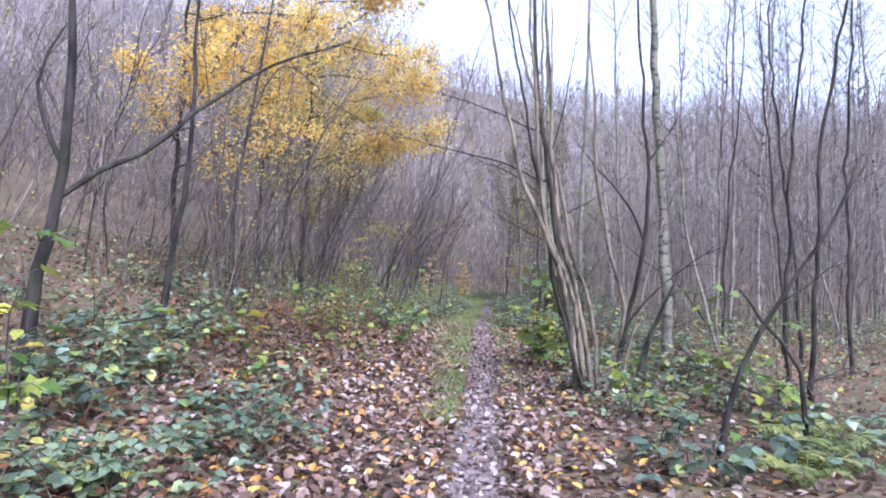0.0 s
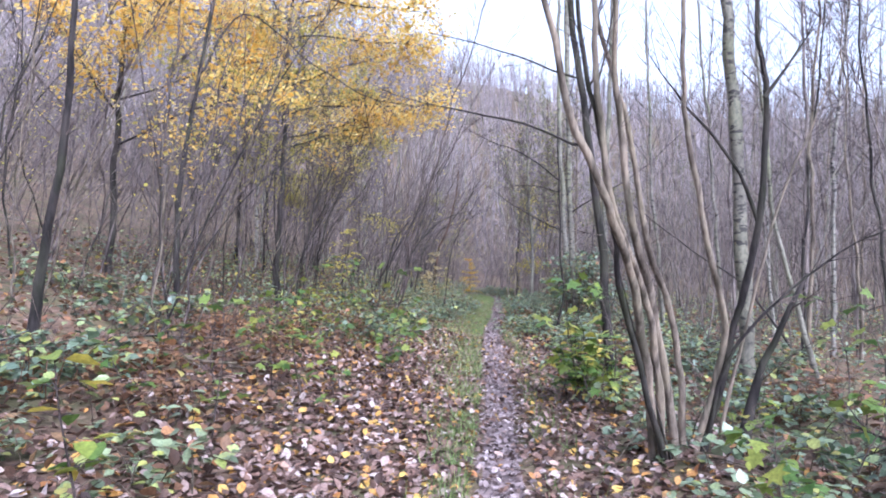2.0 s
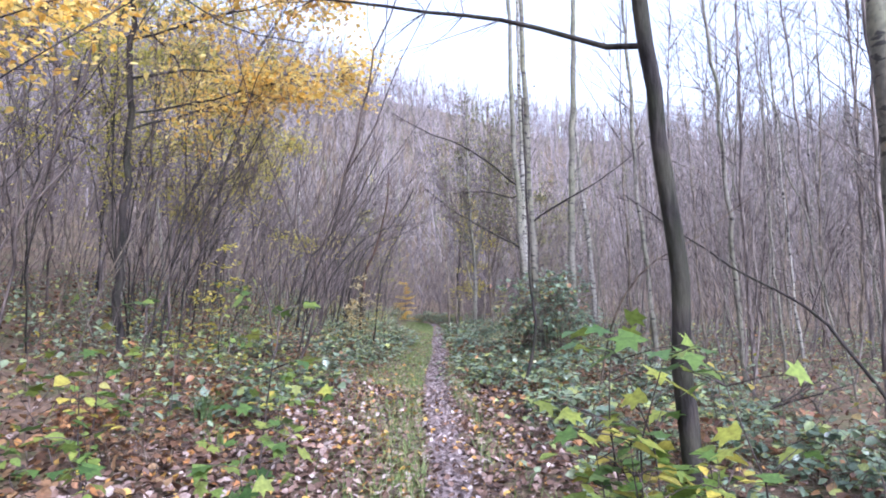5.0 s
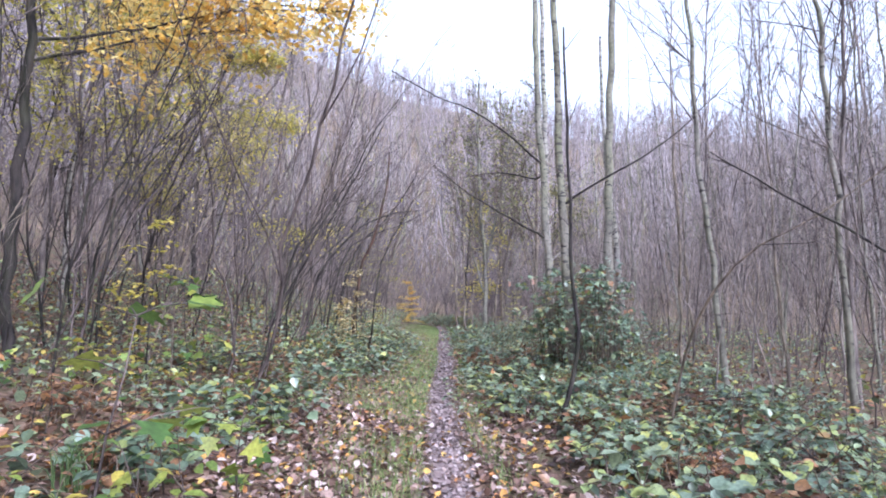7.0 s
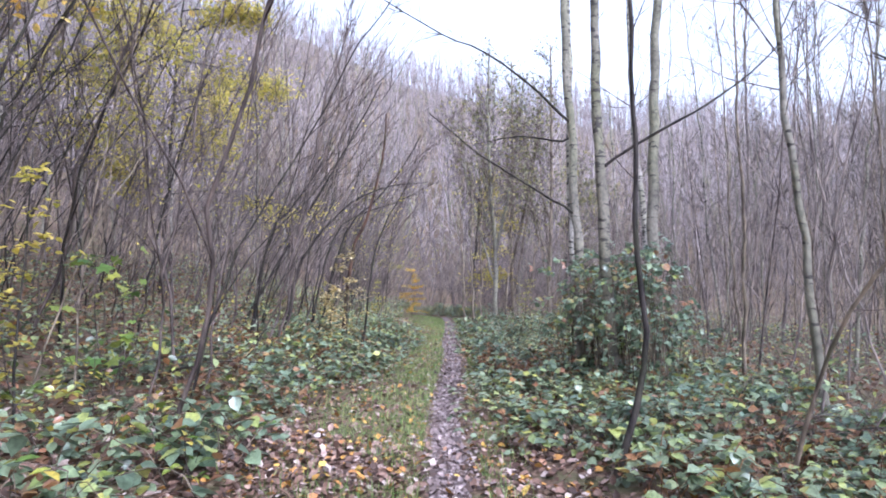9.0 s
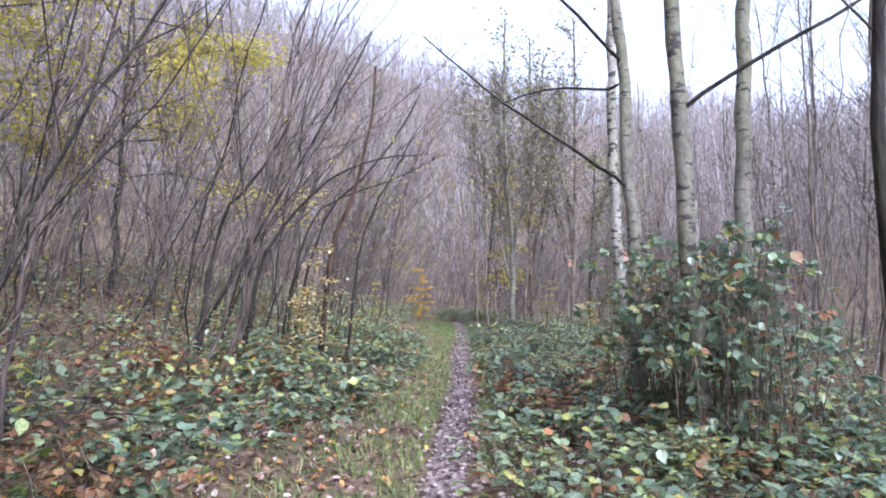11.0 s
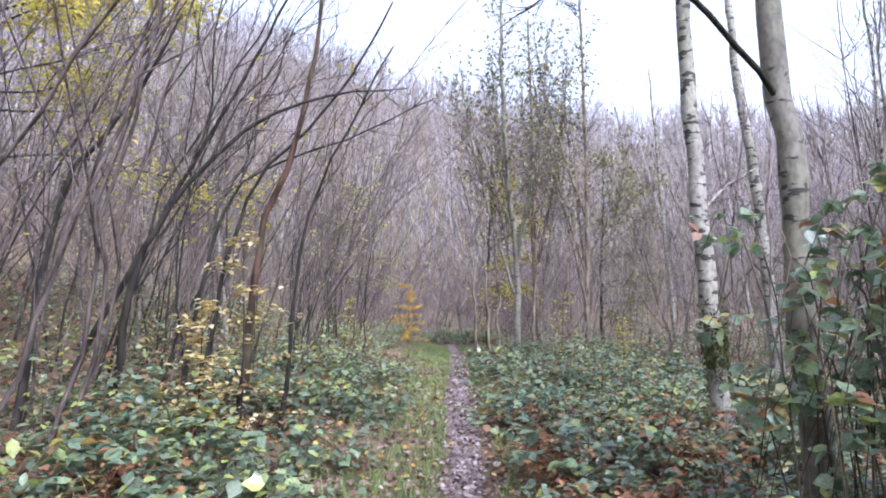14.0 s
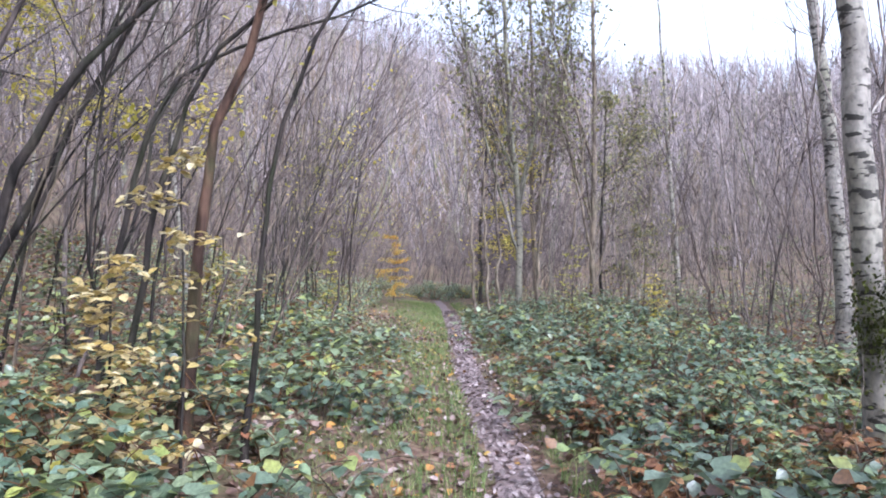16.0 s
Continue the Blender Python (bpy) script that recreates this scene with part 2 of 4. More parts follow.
tagged(new("path", tm), "narrow trodden earth footpath strewn with pale leaves", "path", kind="structure")

# ---------- builders ----------
class Shape:
    """Collects tubes and leaves into one mesh."""

    def __init__(self):
        self.v, self.f, self.n = [], [], 0

    def add(self, v, f):
        self.v.append(np.asarray(v, dtype=np.float32))
        self.f.append(np.asarray(f, dtype=np.int32) + self.n)
        self.n += len(v)

    def tube(self, pts, radii, sides=6):
        pts = np.asarray(pts, dtype=float)
        t = np.gradient(pts, axis=0)
        t /= np.linalg.norm(t, axis=1)[:, None] + 1e-9
        ref = np.array((1.0, 0.17, 0.05)) if abs(t[0][0]) < 0.8 else np.array((0.1, 1.0, 0.2))
        a = np.cross(t, ref)
        a /= np.linalg.norm(a, axis=1)[:, None] + 1e-9
        b = np.cross(t, a)
        ang = np.arange(sides) * 2 * math.pi / sides
        ring = a[:, None, :] * np.cos(ang)[None, :, None] + b[:, None, :] * np.sin(ang)[None, :, None]
        v = (pts[:, None, :] + ring * np.asarray(radii, dtype=float)[:, None, None]).reshape(-1, 3)
        m, i = len(pts), np.arange(sides)
        j = (i + 1) % sides
        f = []
        for k in range(m - 1):
            o = k * sides
            f.append(np.stack([o + i, o + j, o + sides + j], 1))
            f.append(np.stack([o + i, o + sides + j, o + sides + i], 1))
        o = (m - 1) * sides
        f.append(np.stack([np.full(sides - 2, o), o + i[1:-1], o + i[2:]], 1))
        self.add(v, np.concatenate(f))

    def mesh(self, name, mat, smooth=True):
        me = mesh_from(name, np.concatenate(self.v), np.concatenate(self.f))
        me.materials.append(mat)
        if smooth:
            me.shade_smooth()
        return me


def part(name, shape, mat, parent, label="", kind="", smooth=True):
    ob = new(name, shape.mesh(name, mat, smooth))
    ob.parent = parent
    return tagged(ob, label, kind=kind)


def curve_through(ctrl, step=0.25):
    """A smooth line through a few control points."""
    p = [np.array(c, dtype=float) for c in ctrl]
    p = [2 * p[0] - p[1]] + p + [2 * p[-1] - p[-2]]
    out = []
    for i in range(1, len(p) - 2):
        n = max(2, int(np.linalg.norm(p[i + 1] - p[i]) / step))
        for k in range(n):
            t = k / n
            out.append(0.5 * (2 * p[i] + (p[i + 1] - p[i - 1]) * t + (2 * p[i - 1] - 5 * p[i] + 4 * p[i + 1] - p[i + 2]) * t * t
                              + (3 * p[i] - p[i - 1] - 3 * p[i + 1] + p[i + 2]) * t ** 3))
    out.append(p[-2])
    return np.array(out)


def wobble(pts, amount, rng):
    o = rng.uniform(0, 100)
    return np.array([p + amount * np.array(noise.noise_vector((o, p[2] * 1.7, p[0] + p[1]))) + 0.45 * amount * np.array(noise.noise_vector((o + 9, p[2] * 7.0, 3 * (p[0] + p[1])))) for p in pts])


def grow(shape, p, d, length, r, rng, segs=5, up=0.05, kink=0.12, sides=3):
    """One crooked shoot; returns its points."""
    pts, d = [np.array(p, dtype=float)], np.array(d, dtype=float)
    d /= np.linalg.norm(d)
    for _ in range(segs):
        d = d + rng.normal(0, kink, 3) + np.array((0, 0, up))
        d /= np.linalg.norm(d)
        pts.append(pts[-1] + d * length / segs)
    shape.tube(pts, np.linspace(r, r * 0.3, segs + 1), sides)
    return np.array(pts)


def side_way(t, rng, angle):
    """A direction that leaves the line t at that angle."""
    a = np.cross(t, rng.normal(0, 1, 3))
    a /= np.linalg.norm(a) + 1e-9
    return t * math.cos(angle) + a * math.sin(angle)


def twigs_on(shape, line, rng, count, length, r, start=0.3, angle=0.7, sub=2, up=0.06):
    """Side twigs with finer twigs on them; returns points where leaves may sit."""
    tips = []
    n = len(line)
    for _ in range(count):
        u = start + (1 - start) * rng.random() ** 0.8
        i = min(n - 2, int(u * (n - 1)))
        t = line[i + 1] - line[i]
        t = t / (np.linalg.norm(t) + 1e-9)
        ln = length * rng.uniform(0.4, 1.1) * (1.15 - 0.6 * u)
        q = grow(shape, line[i], side_way(t, rng, angle * rng.uniform(0.7, 1.3)), ln, r * rng.uniform(0.6, 1.1), rng, 3, up)
        tips += [q[1], q[2], q[3]]
        for _ in range(sub):
            k = rng.integers(0, 3)
            w = q[k + 1] - q[k]
            w = w / (np.linalg.norm(w) + 1e-9)
            s = grow(shape, q[k], side_way(w, rng, 0.6), ln * rng.uniform(0.3, 0.6), r * 0.5, rng, 2, up, 0.16)
            tips += [s[1], s[2]]
    return tips


# leaf outlines: a folded blade along +y, 1 long
HALVES = np.array([(0, 1, 2), (0, 2, 3), (0, 3, 4), (0, 4, 5)])
OVAL = (np.array([(0, 0, 0), (0.27, 0.26, 0.09), (0.29, 0.6, 0.1), (0, 1, -0.05), (-0.29, 0.6, 0.1), (-0.27, 0.26, 0.09)], dtype=float), HALVES)
NARROW = (OVAL[0] * (0.45, 1, 0.5), HALVES)
BROAD = (np.array([(0, 0, 0), (0.34, 0.2, 0.05), (0.38, 0.52, 0.06), (0, 1, -0.08), (-0.38, 0.52, 0.06), (-0.34, 0.2, 0.05)], dtype=float), HALVES)
CURLED = (np.array([(0, 0, 0.0), (0.31, 0.25, 0.15), (0.34, 0.62, 0.22), (0.05, 1, 0.1), (-0.32, 0.6, 0.14), (-0.3, 0.25, 0.18)], dtype=float), HALVES)
LOBED = (np.array([(0, 0, 0), (0.5, 0.1, 0.05), (0.3, 0.38, 0.02), (0.52, 0.72, 0.0), (0.2, 0.66, 0.04), (0, 1, -0.08), (-0.2, 0.66, 0.04), (-0.52, 0.72, 0.0), (-0.3, 0.38, 0.02), (-0.5, 0.1, 0.05), (0, 0.4, 0)], dtype=float),
         np.array([(i, (i + 1) % 10, 10) for i in range(10)]))
BLADE = (np.array([(-0.025, 0, 0), (0.025, 0, 0), (0.02, 0.5, 0.03), (-0.02, 0.5, 0.03), (0, 1, 0.15)], dtype=float),
         np.array([(0, 1, 2), (0, 2, 3), (3, 2, 4)]))


def scatter(shape, outline, places, sizes, rng, tilt=0.5, lift=0.0, yaw=None):
    """Many leaves at once: turned at random, tipped by about tilt radians, lifted by lift."""
    places = np.asarray(places, dtype=float).reshape(-1, 3)
    n = len(places)
    if not n:
        return
    v, f = outline
    yaw = rng.uniform(0, 2 * math.pi, n) if yaw is None else yaw
    pitch, roll = rng.normal(lift, tilt, n), rng.normal(0, tilt, n)
    cy, sy, cp, sp, cr, sr = np.cos(yaw), np.sin(yaw), np.cos(pitch), np.sin(pitch), np.cos(roll), np.sin(roll)
    p = v[None] * np.asarray(sizes, dtype=float).reshape(-1, 1, 1)
    x, y, z = p[..., 0], p[..., 1], p[..., 2]
    x, z = x * cr[:, None] + z * sr[:, None], z * cr[:, None] - x * sr[:, None]
    y, z = y * cp[:, None] - z * sp[:, None], y * sp[:, None] + z * cp[:, None]
    x, y = x * cy[:, None] - y * sy[:, None], x * sy[:, None] + y * cy[:, None]
    out = np.stack([x, y, z], -1) + places[:, None, :]
    faces = f[None] + (np.arange(n) * len(v))[:, None, None]
    shape.add(out.reshape(-1, 3), faces.reshape(-1, 3))


def thing(name, at, label, category, group=""):
    e = new(name)
    e.empty_display_size = 0.2
    e.matrix_world = Matrix.Translation(at)
    return tagged(e, label, category, group)


def tree(name, ctrl, r, mat, label, category="tree", limbs=(), twigs=30, twig_len=0.8, start=0.35, top=0.35, leaf=None, wob=0.04, sides=8, group="", twig_mat=None, twig_r=0.007, leaf_size=0.08, leaf_share=0.5, sub=2, seed=1, sprout_up=0.06, limb_mat=None):
    """A tree with a trunk through ctrl, each limb a part, fine twigs and, where it keeps some, leaves."""
    rng = np.random.default_rng(seed)
    base = np.array(ctrl[0], dtype=float)
    base[2] = height(base[0], base[1]) - 0.03
    root = thing(name, base, label, category, group)
    pts = [np.array(c, dtype=float) - base for c in ctrl]
    pts[0] = np.zeros(3)
    line = wobble(curve_through(pts), wob, rng)
    line[0] = 0
    u = np.linspace(0, 1, len(line))
    rad = r * (1 + 0.2 * np.array([noise.noise((v[2] * 4, r * 900, 7)) for v in line])) * ((1 - u) * (1 - top) + top) * (1 + 0.6 * np.exp(-u * len(line) * 0.25 / 0.35) * 0.6)
    s = Shape()
    s.tube(line, rad, sides)
    part("trunk", s, mat, root)
    tw, tips = Shape(), []
    tips += twigs_on(tw, line, rng, twigs, twig_len, twig_r, start, 0.75, sub, sprout_up)
    for lc, lr in limbs:
        ll = wobble(curve_through([np.array(c, dtype=float) - base for c in lc]), wob, rng)
        k = np.argmin(np.linalg.norm(line - ll[0], axis=1))
        if np.linalg.norm(line[k] - ll[0]) < 0.6:
            ll[0] = line[k]
        s = Shape()
        s.tube(ll, np.linspace(lr, lr * 0.3, len(ll)), 6)
        part("limb", s, limb_mat or mat, root)
        tips += twigs_on(tw, ll, rng, max(5, int(len(ll) * 1.3)), twig_len * 0.9, twig_r * 0.8, 0.2, 0.7, sub)
    if tw.n:
        part("crown", tw, twig_mat or M_TWIG, root, kind="stuff")
    if leaf and tips:
        lf = Shape()
        tips = np.array(tips)[rng.random(len(tips)) < leaf_share]
        scatter(lf, OVAL, tips + rng.normal(0, 0.03, tips.shape), rng.uniform(0.7, 1.2, len(tips)) * leaf_size, rng, 0.5, -0.3)
        if lf.n:
            part("foliage", lf, leaf, root, kind="stuff", smooth=False)
    return root


# ---------- trees beside the path ----------
tree("tree", [(1.62, 10.5, 0), (1.54, 10.4, 1.2), (1.31, 10.2, 3.2), (1.1, 10.1, 4.6), (1.05, 10.1, 7.5)], 0.058, M_DARK, "slim dark leaning tree with bare arching branches beside path",
     limbs=[([(1.3, 10.2, 2.9), (0.6, 10.8, 3.35), (-0.6, 11.4, 3.75), (-1.3, 11.7, 4.1)], 0.018), ([(1.15, 10.15, 3.7), (0.3, 10.8, 4.3), (-0.6, 11.2, 4.7)], 0.014), ([(1.25, 10.2, 3.1), (1.6, 10.4, 4.2), (1.8, 10.4, 5.5)], 0.016)], twigs=22, seed=3)

# coppiced hazel: many stems out of one stool
HAZEL = [
    ([(1.37, 7.72, 0.19), (1.14, 7.37, 1.24), (0.84, 6.98, 1.94), (0.63, 6.85, 2.39), (0.48, 6.77, 2.95)], 0.038, M_HAZEL),
    ([(1.44, 7.77, 0.21), (1.22, 7.42, 1.24), (0.88, 7.03, 1.96), (0.80, 6.89, 2.62), (0.73, 6.81, 3.33)], 0.033, M_HAZEL),
    ([(1.63, 7.93, 0.21), (1.47, 7.68, 1.07), (1.21, 7.39, 1.79), (1.06, 7.25, 2.53), (0.85, 7.17, 3.12)], 0.029, M_HAZEL),
    ([(1.73, 7.98, 0.27), (1.89, 7.79, 1.06), (1.66, 7.52, 1.80), (1.52, 7.41, 2.56), (1.45, 7.32, 3.45)], 0.029, M_HAZEL),
    ([(1.79, 7.98, 0.27), (2.02, 7.79, 1.25), (2.11, 7.66, 1.84), (2.11, 7.52, 2.76), (2.06, 7.49, 3.44)], 0.033, M_DARK),
    ([(2.11, 7.66, 1.84), (1.86, 7.54, 2.30), (1.52, 7.41, 2.70), (1.22, 7.29, 3.02)], 0.016, M_DARK),
    ([(2.11, 7.52, 2.76), (2.25, 7.51, 2.98), (2.47, 7.50, 3.33)], 0.015, M_DARK),
    ([(1.79, 7.98, 0.27), (1.90, 7.81, 0.72), (2.14, 7.69, 1.18), (2.66, 7.59, 1.64), (3.02, 7.48, 1.84)], 0.018, M_DARK),
    ([(1.89, 8.03, 0.29), (2.17, 7.89, 1.35), (2.49, 7.85, 2.35), (2.85, 7.82, 3.23)], 0.017, M_HAZEL),
    ([(1.46, 7.72, 0.21), (0.99, 7.35, 1.59), (0.83, 7.24, 1.75)], 0.010, M_DARK),
    ([(1.53, 7.83, 0.16), (1.32, 7.57, 1.23), (1.05, 7.28, 1.97), (0.98, 7.20, 2.61), (0.92, 7.07, 3.27)], 0.036, M_HAZEL),
    ([(1.42, 7.67, 0.17), (1.09, 7.37, 1.04), (0.93, 7.14, 1.65), (0.82, 7.01, 2.34), (0.68, 6.88, 2.93)], 0.026, M_DARK),
]
hz = np.array(HAZEL[2][0][0], dtype=float)
hz[2] = height(hz[0], hz[1]) - 0.02
hazel = thing("hazel_coppice", hz, "coppiced hazel with many bare grey-brown stems by the path", "shrub")
rng = np.random.default_rng(11)
tw = Shape()
for ctrl, r, mat in HAZEL:
    pts = [np.array(c, dtype=float) - hz for c in ctrl]
    if ctrl[0][2] < 0.9:
        pts[0][2] = height(ctrl[0][0], ctrl[0][1]) - hz[2] - 0.05
    if r > 0.024 and ctrl[-1][2] > 2.5:
        way = (pts[-1] - pts[-2]) / np.linalg.norm(pts[-1] - pts[-2])
        pts.append(pts[-1] + 1.9 * way + np.array((0, 0, 0.5)))
    line = wobble(curve_through(pts, 0.13), 0.035, rng)
    s = Shape()
    s.tube(line, np.linspace(r, r * 0.22, len(line)) * (1 + 0.2 * np.array([noise.noise((v[2] * 5, r * 900, 2)) for v in line])), 9)
    part("stem", s, mat, hazel, "dark wet stem" if mat is M_DARK else "")
    twigs_on(tw, line, rng, 11, 0.8, 0.005, 0.4, 0.6, 2)
part("crown", tw, M_TWIG, hazel, kind="stuff")

tree("birch", [(3.4, 11.0, 0), (3.38, 11.0, 1.5), (3.3, 11.0, 3.2), (3.2, 11.0, 5.5), (3.1, 11.0, 11)], 0.095, M_MOTTLED, "grey-barked birch with moss streaks behind the hazel", "birch", twigs=18, seed=5)
tree("birch", [(4.28, 10.96, 0.27), (3.97, 10.91, 1.18), (3.71, 10.85, 2.08), (3.58, 10.77, 3.20), (3.42, 10.67, 4.66)], 0.035, M_ASH, "slender leaning pale birch stem", "birch", twigs=18, seed=6)
tree("tree", [(2.11, 8.04, 0.31), (2.23, 8.01, 0.60), (2.36, 7.98, 0.93), (2.59, 7.93, 1.48)], 0.045, M_DARK, "short dark leaning stump stem", twigs=4, seed=7)
tree("tree", [(1.85, 4.82, 0.27), (2.01, 4.80, 0.78), (2.30, 4.79, 1.24), (2.70, 4.78, 1.90), (2.82, 4.77, 2.23)], 0.024, M_DARK, "thin crooked dark sapling leaning over brambles", twigs=6, seed=8)
tree("tree", [(2.61, 5.04, 0.36), (2.57, 5.03, 0.72), (2.22, 4.90, 1.11), (2.02, 4.78, 1.35)], 0.02, M_DARK, "broken dark leaning stem", twigs=2, seed=9)
tree("tree", [(-3.63, 5.11, 0.79), (-3.36, 5.08, 1.70), (-3.21, 5.05, 2.57), (-3.18, 5.00, 3.62), (-3.14, 4.96, 4.53)], 0.06, M_DARK, "dark hazel tree on the bank with long bare boughs",
     limbs=[([(-3.30, 5.06, 2.11), (-2.82, 5.46, 2.47), (-2.24, 5.85, 3.13), (-1.16, 6.26, 3.77)], 0.026), ([(-3.25, 5.06, 2.25), (-3.62, 5.21, 2.99), (-3.47, 5.39, 3.59)], 0.025)], twigs=16, seed=10)
tree("tree", [(-4.00, 8.44, 1.13), (-3.85, 8.40, 1.92), (-3.66, 8.36, 2.95), (-3.58, 8.29, 4.37), (-3.51, 8.25, 5.22)], 0.05, M_DARK, "grey-brown hazel stem on the bank", twigs=18, seed=12)

tree("tree", [(-4.6, 12.6, 0), (-4.6, 12.6, 2.5), (-4.3, 12.6, 4.6), (-3.9, 12.6, 7)], 0.05, M_DARK, "dark bare tree on the bank with a long drooping bough",
     limbs=[([(-4.35, 12.6, 4.5), (-3.86, 13.24, 5.81), (-2.93, 13.39, 5.22), (-1.88, 13.55, 4.52), (-1.11, 13.73, 4.39)], 0.02)], twigs=22, seed=61)

tree("tree", [(5.3, 13.4, 0), (4.6, 13.7, 1.2), (3.9, 14.4, 1.9), (3.4, 15.0, 2.5), (3.0, 15.5, 2.95)], 0.02, M_DARK, "dark bare stem arching over the brambles", twigs=8, top=0.3, seed=63)
tree("tree", [(2.7, 16.2, 0), (3.0, 15.6, 1.6), (3.8, 15.1, 2.3), (4.7, 14.8, 3.0)], 0.016, M_STICK, "pale bare stem leaning across the thicket edge", twigs=8, top=0.3, seed=64)

for i, (x, y, lean, mat) in enumerate([(4.3, 8.8, 0.3, M_DARK), (5.2, 10.2, -0.4, M_DARK), (4.4, 11.4, 0.2, M_HAZEL), (6.0, 12.4, -0.3, M_DARK), (5.2, 13.2, 0.4, M_DARK), (6.9, 14.6, -0.2, M_HAZEL), (3.9, 7.4, 0.5, M_DARK), (5.6, 9.6, 0.1, M_DARK)]):
    tree("tree", [(x, y, 0), (x + 0.1 * lean, y, 1.5), (x + 0.5 * lean, y + 0.1, 3.4), (x + lean, y, 5.2), (x + 1.3 * lean, y, 7.5)], 0.03, mat, "thin dark bare tree with many fine twigs" if mat is M_DARK else "thin brown bare tree with many fine twigs", twigs=34, twig_len=1.3, start=0.18, top=0.2, sub=3, wob=0.07, seed=640 + i)

# slim stem in front of the ivy-hung pair
tree("tree", [(1.7, 16.75, 0), (1.93, 16.68, 0.91), (1.87, 16.63, 1.78), (1.85, 16.58, 2.66), (1.82, 16.52, 3.75), (1.79, 16.46, 4.62)], 0.026, M_DARK, "thin dark sapling standing in brambles beside path", twigs=8, seed=13, top=0.5)
tree("alder", [(2.78, 20.25, 0), (2.72, 20.25, 1.5), (2.66, 20.25, 2.8), (2.6, 20.25, 4.4), (2.5, 20.25, 12)], 0.088, M_MOTTLED, "pale mottled trunk with brambles climbing its foot", "tree",
     limbs=[([(2.58, 20.25, 3.1), (3.57, 19.86, 3.68), (4.73, 20.18, 4.43), (5.83, 20.47, 5.48)], 0.022)], twigs=14, seed=14, limb_mat=M_DARK)
tree("alder", [(2.8, 22.1, 0), (2.78, 22.1, 2.0), (2.7, 22.1, 4.0), (2.62, 22.1, 6.5), (2.6, 22.1, 13)], 0.088, M_ASH, "tall pale grey trunk with long bare boughs", "tree",
     limbs=[([(2.75, 22.1, 2.75), (1.81, 21.37, 3.10), (0.92, 20.97, 3.58), (0.34, 20.76, 4.02)], 0.022), ([(2.7, 22.1, 4.2), (1.47, 21.27, 4.95), (0.51, 20.89, 5.23), (-0.30, 20.69, 5.64)], 0.024), ([(2.72, 22.1, 3.9), (2.0, 23.4, 4.3), (1.35, 25.2, 4.55)], 0.018)], twigs=10, seed=15, limb_mat=M_DARK)
tree("alder", [(3.85, 21.5, 0), (3.8, 21.5, 2), (3.85, 21.5, 4), (4.0, 21.5, 7), (4.2, 21.5, 13)], 0.10, M_ASH, "tall pale grey trunk", "tree", twigs=10, seed=16)
tree("birch", [(3.42, 24.7, 0), (3.38, 24.7, 1.2), (3.32, 24.7, 2.6), (3.3, 24.7, 4.4), (3.3, 24.7, 12)], 0.10, M_BIRCH, "white birch with black bands and mossy foot", "birch",
     limbs=[([(3.32, 24.69, 2.35), (3.67, 24.86, 2.66), (4.14, 25.04, 2.90)], 0.016)], twigs=12, seed=17)
tree("birch", [(6.7, 29.6, 0), (6.65, 29.6, 1.5), (6.5, 29.6, 4), (6.3, 29.6, 6), (6.2, 29.6, 10)], 0.12, M_BIRCH, "white birch with dark knots at the edge of the thicket", "birch", twigs=16, seed=18)
tree("birch", [(10.3, 43.4, 0), (10.1, 43.4, 3), (9.95, 43.4, 7), (9.8, 43.4, 11)], 0.10, M_BIRCH, "slim far white birch", "birch", twigs=22, seed=19, leaf=M_LIME, leaf_share=0.12)

foot = Shape()
rng = np.random.default_rng(4)
za = rng.normal(0.95, 0.2, 900)
aa = rng.normal(-1.6, 1.1, 900)
ra = 0.118 + rng.uniform(0, 0.014, 900)
scatter(foot, OVAL, np.stack([-0.02 * za + ra * np.cos(aa), ra * np.sin(aa), za], 1), rng.uniform(0.02, 0.045, 900), rng, 0.6, 0.9)
tagged(new("moss_patch", foot.mesh("moss_patch", M_MOSS, False)), "dark green moss growing on the foot of a birch", "moss", kind="stuff").matrix_world = Matrix.Translation((3.41, 24.7, height(3.41, 24.7)))

# stems that lean over from the bank
tree("hazel", [(-2.44, 24.36, 1.24), (-2.18, 24.20, 1.83), (-1.96, 24.16, 2.24), (-1.63, 24.12, 2.69), (-1.11, 24.17, 3.18), (-0.38, 24.24, 3.51), (0.36, 24.43, 3.64)], 0.04, M_DARK, "dark hazel stem arching over the path", "shrub", twigs=18, top=0.15, leaf=M_LIME, leaf_share=0.05, leaf_size=0.075, seed=20)
tree("tree", [(-1.39, 24.85, 1.47), (-1.19, 24.79, 2.08), (-0.88, 24.70, 2.92), (-0.60, 24.61, 3.81), (-0.46, 24.48, 5.03)], 0.048, M_RUST, "leaning rusty-brown trunk on the bank", twigs=14, seed=21)
tree("hazel", [(-0.99, 24.87, 1.32), (-0.74, 24.70, 2.02), (-0.54, 24.62, 2.70), (-0.25, 24.57, 3.25), (0.23, 24.49, 4.07)], 0.024, M_DARK, "thin dark hazel stem leaning towards the path", "shrub", twigs=14, leaf=M_LIME, leaf_share=0.05, leaf_size=0.075, seed=22)
tree("hazel", [(-2.09, 25.01, 1.78), (-1.58, 24.94, 2.55), (-1.00, 24.99, 3.06), (-0.31, 25.07, 3.30), (0.68, 25.22, 3.79)], 0.026, M_DARK, "thin hazel stem arching low over the path", "shrub", twigs=14, top=0.2, leaf=M_LIME, leaf_share=0.05, leaf_size=0.075, seed=23)
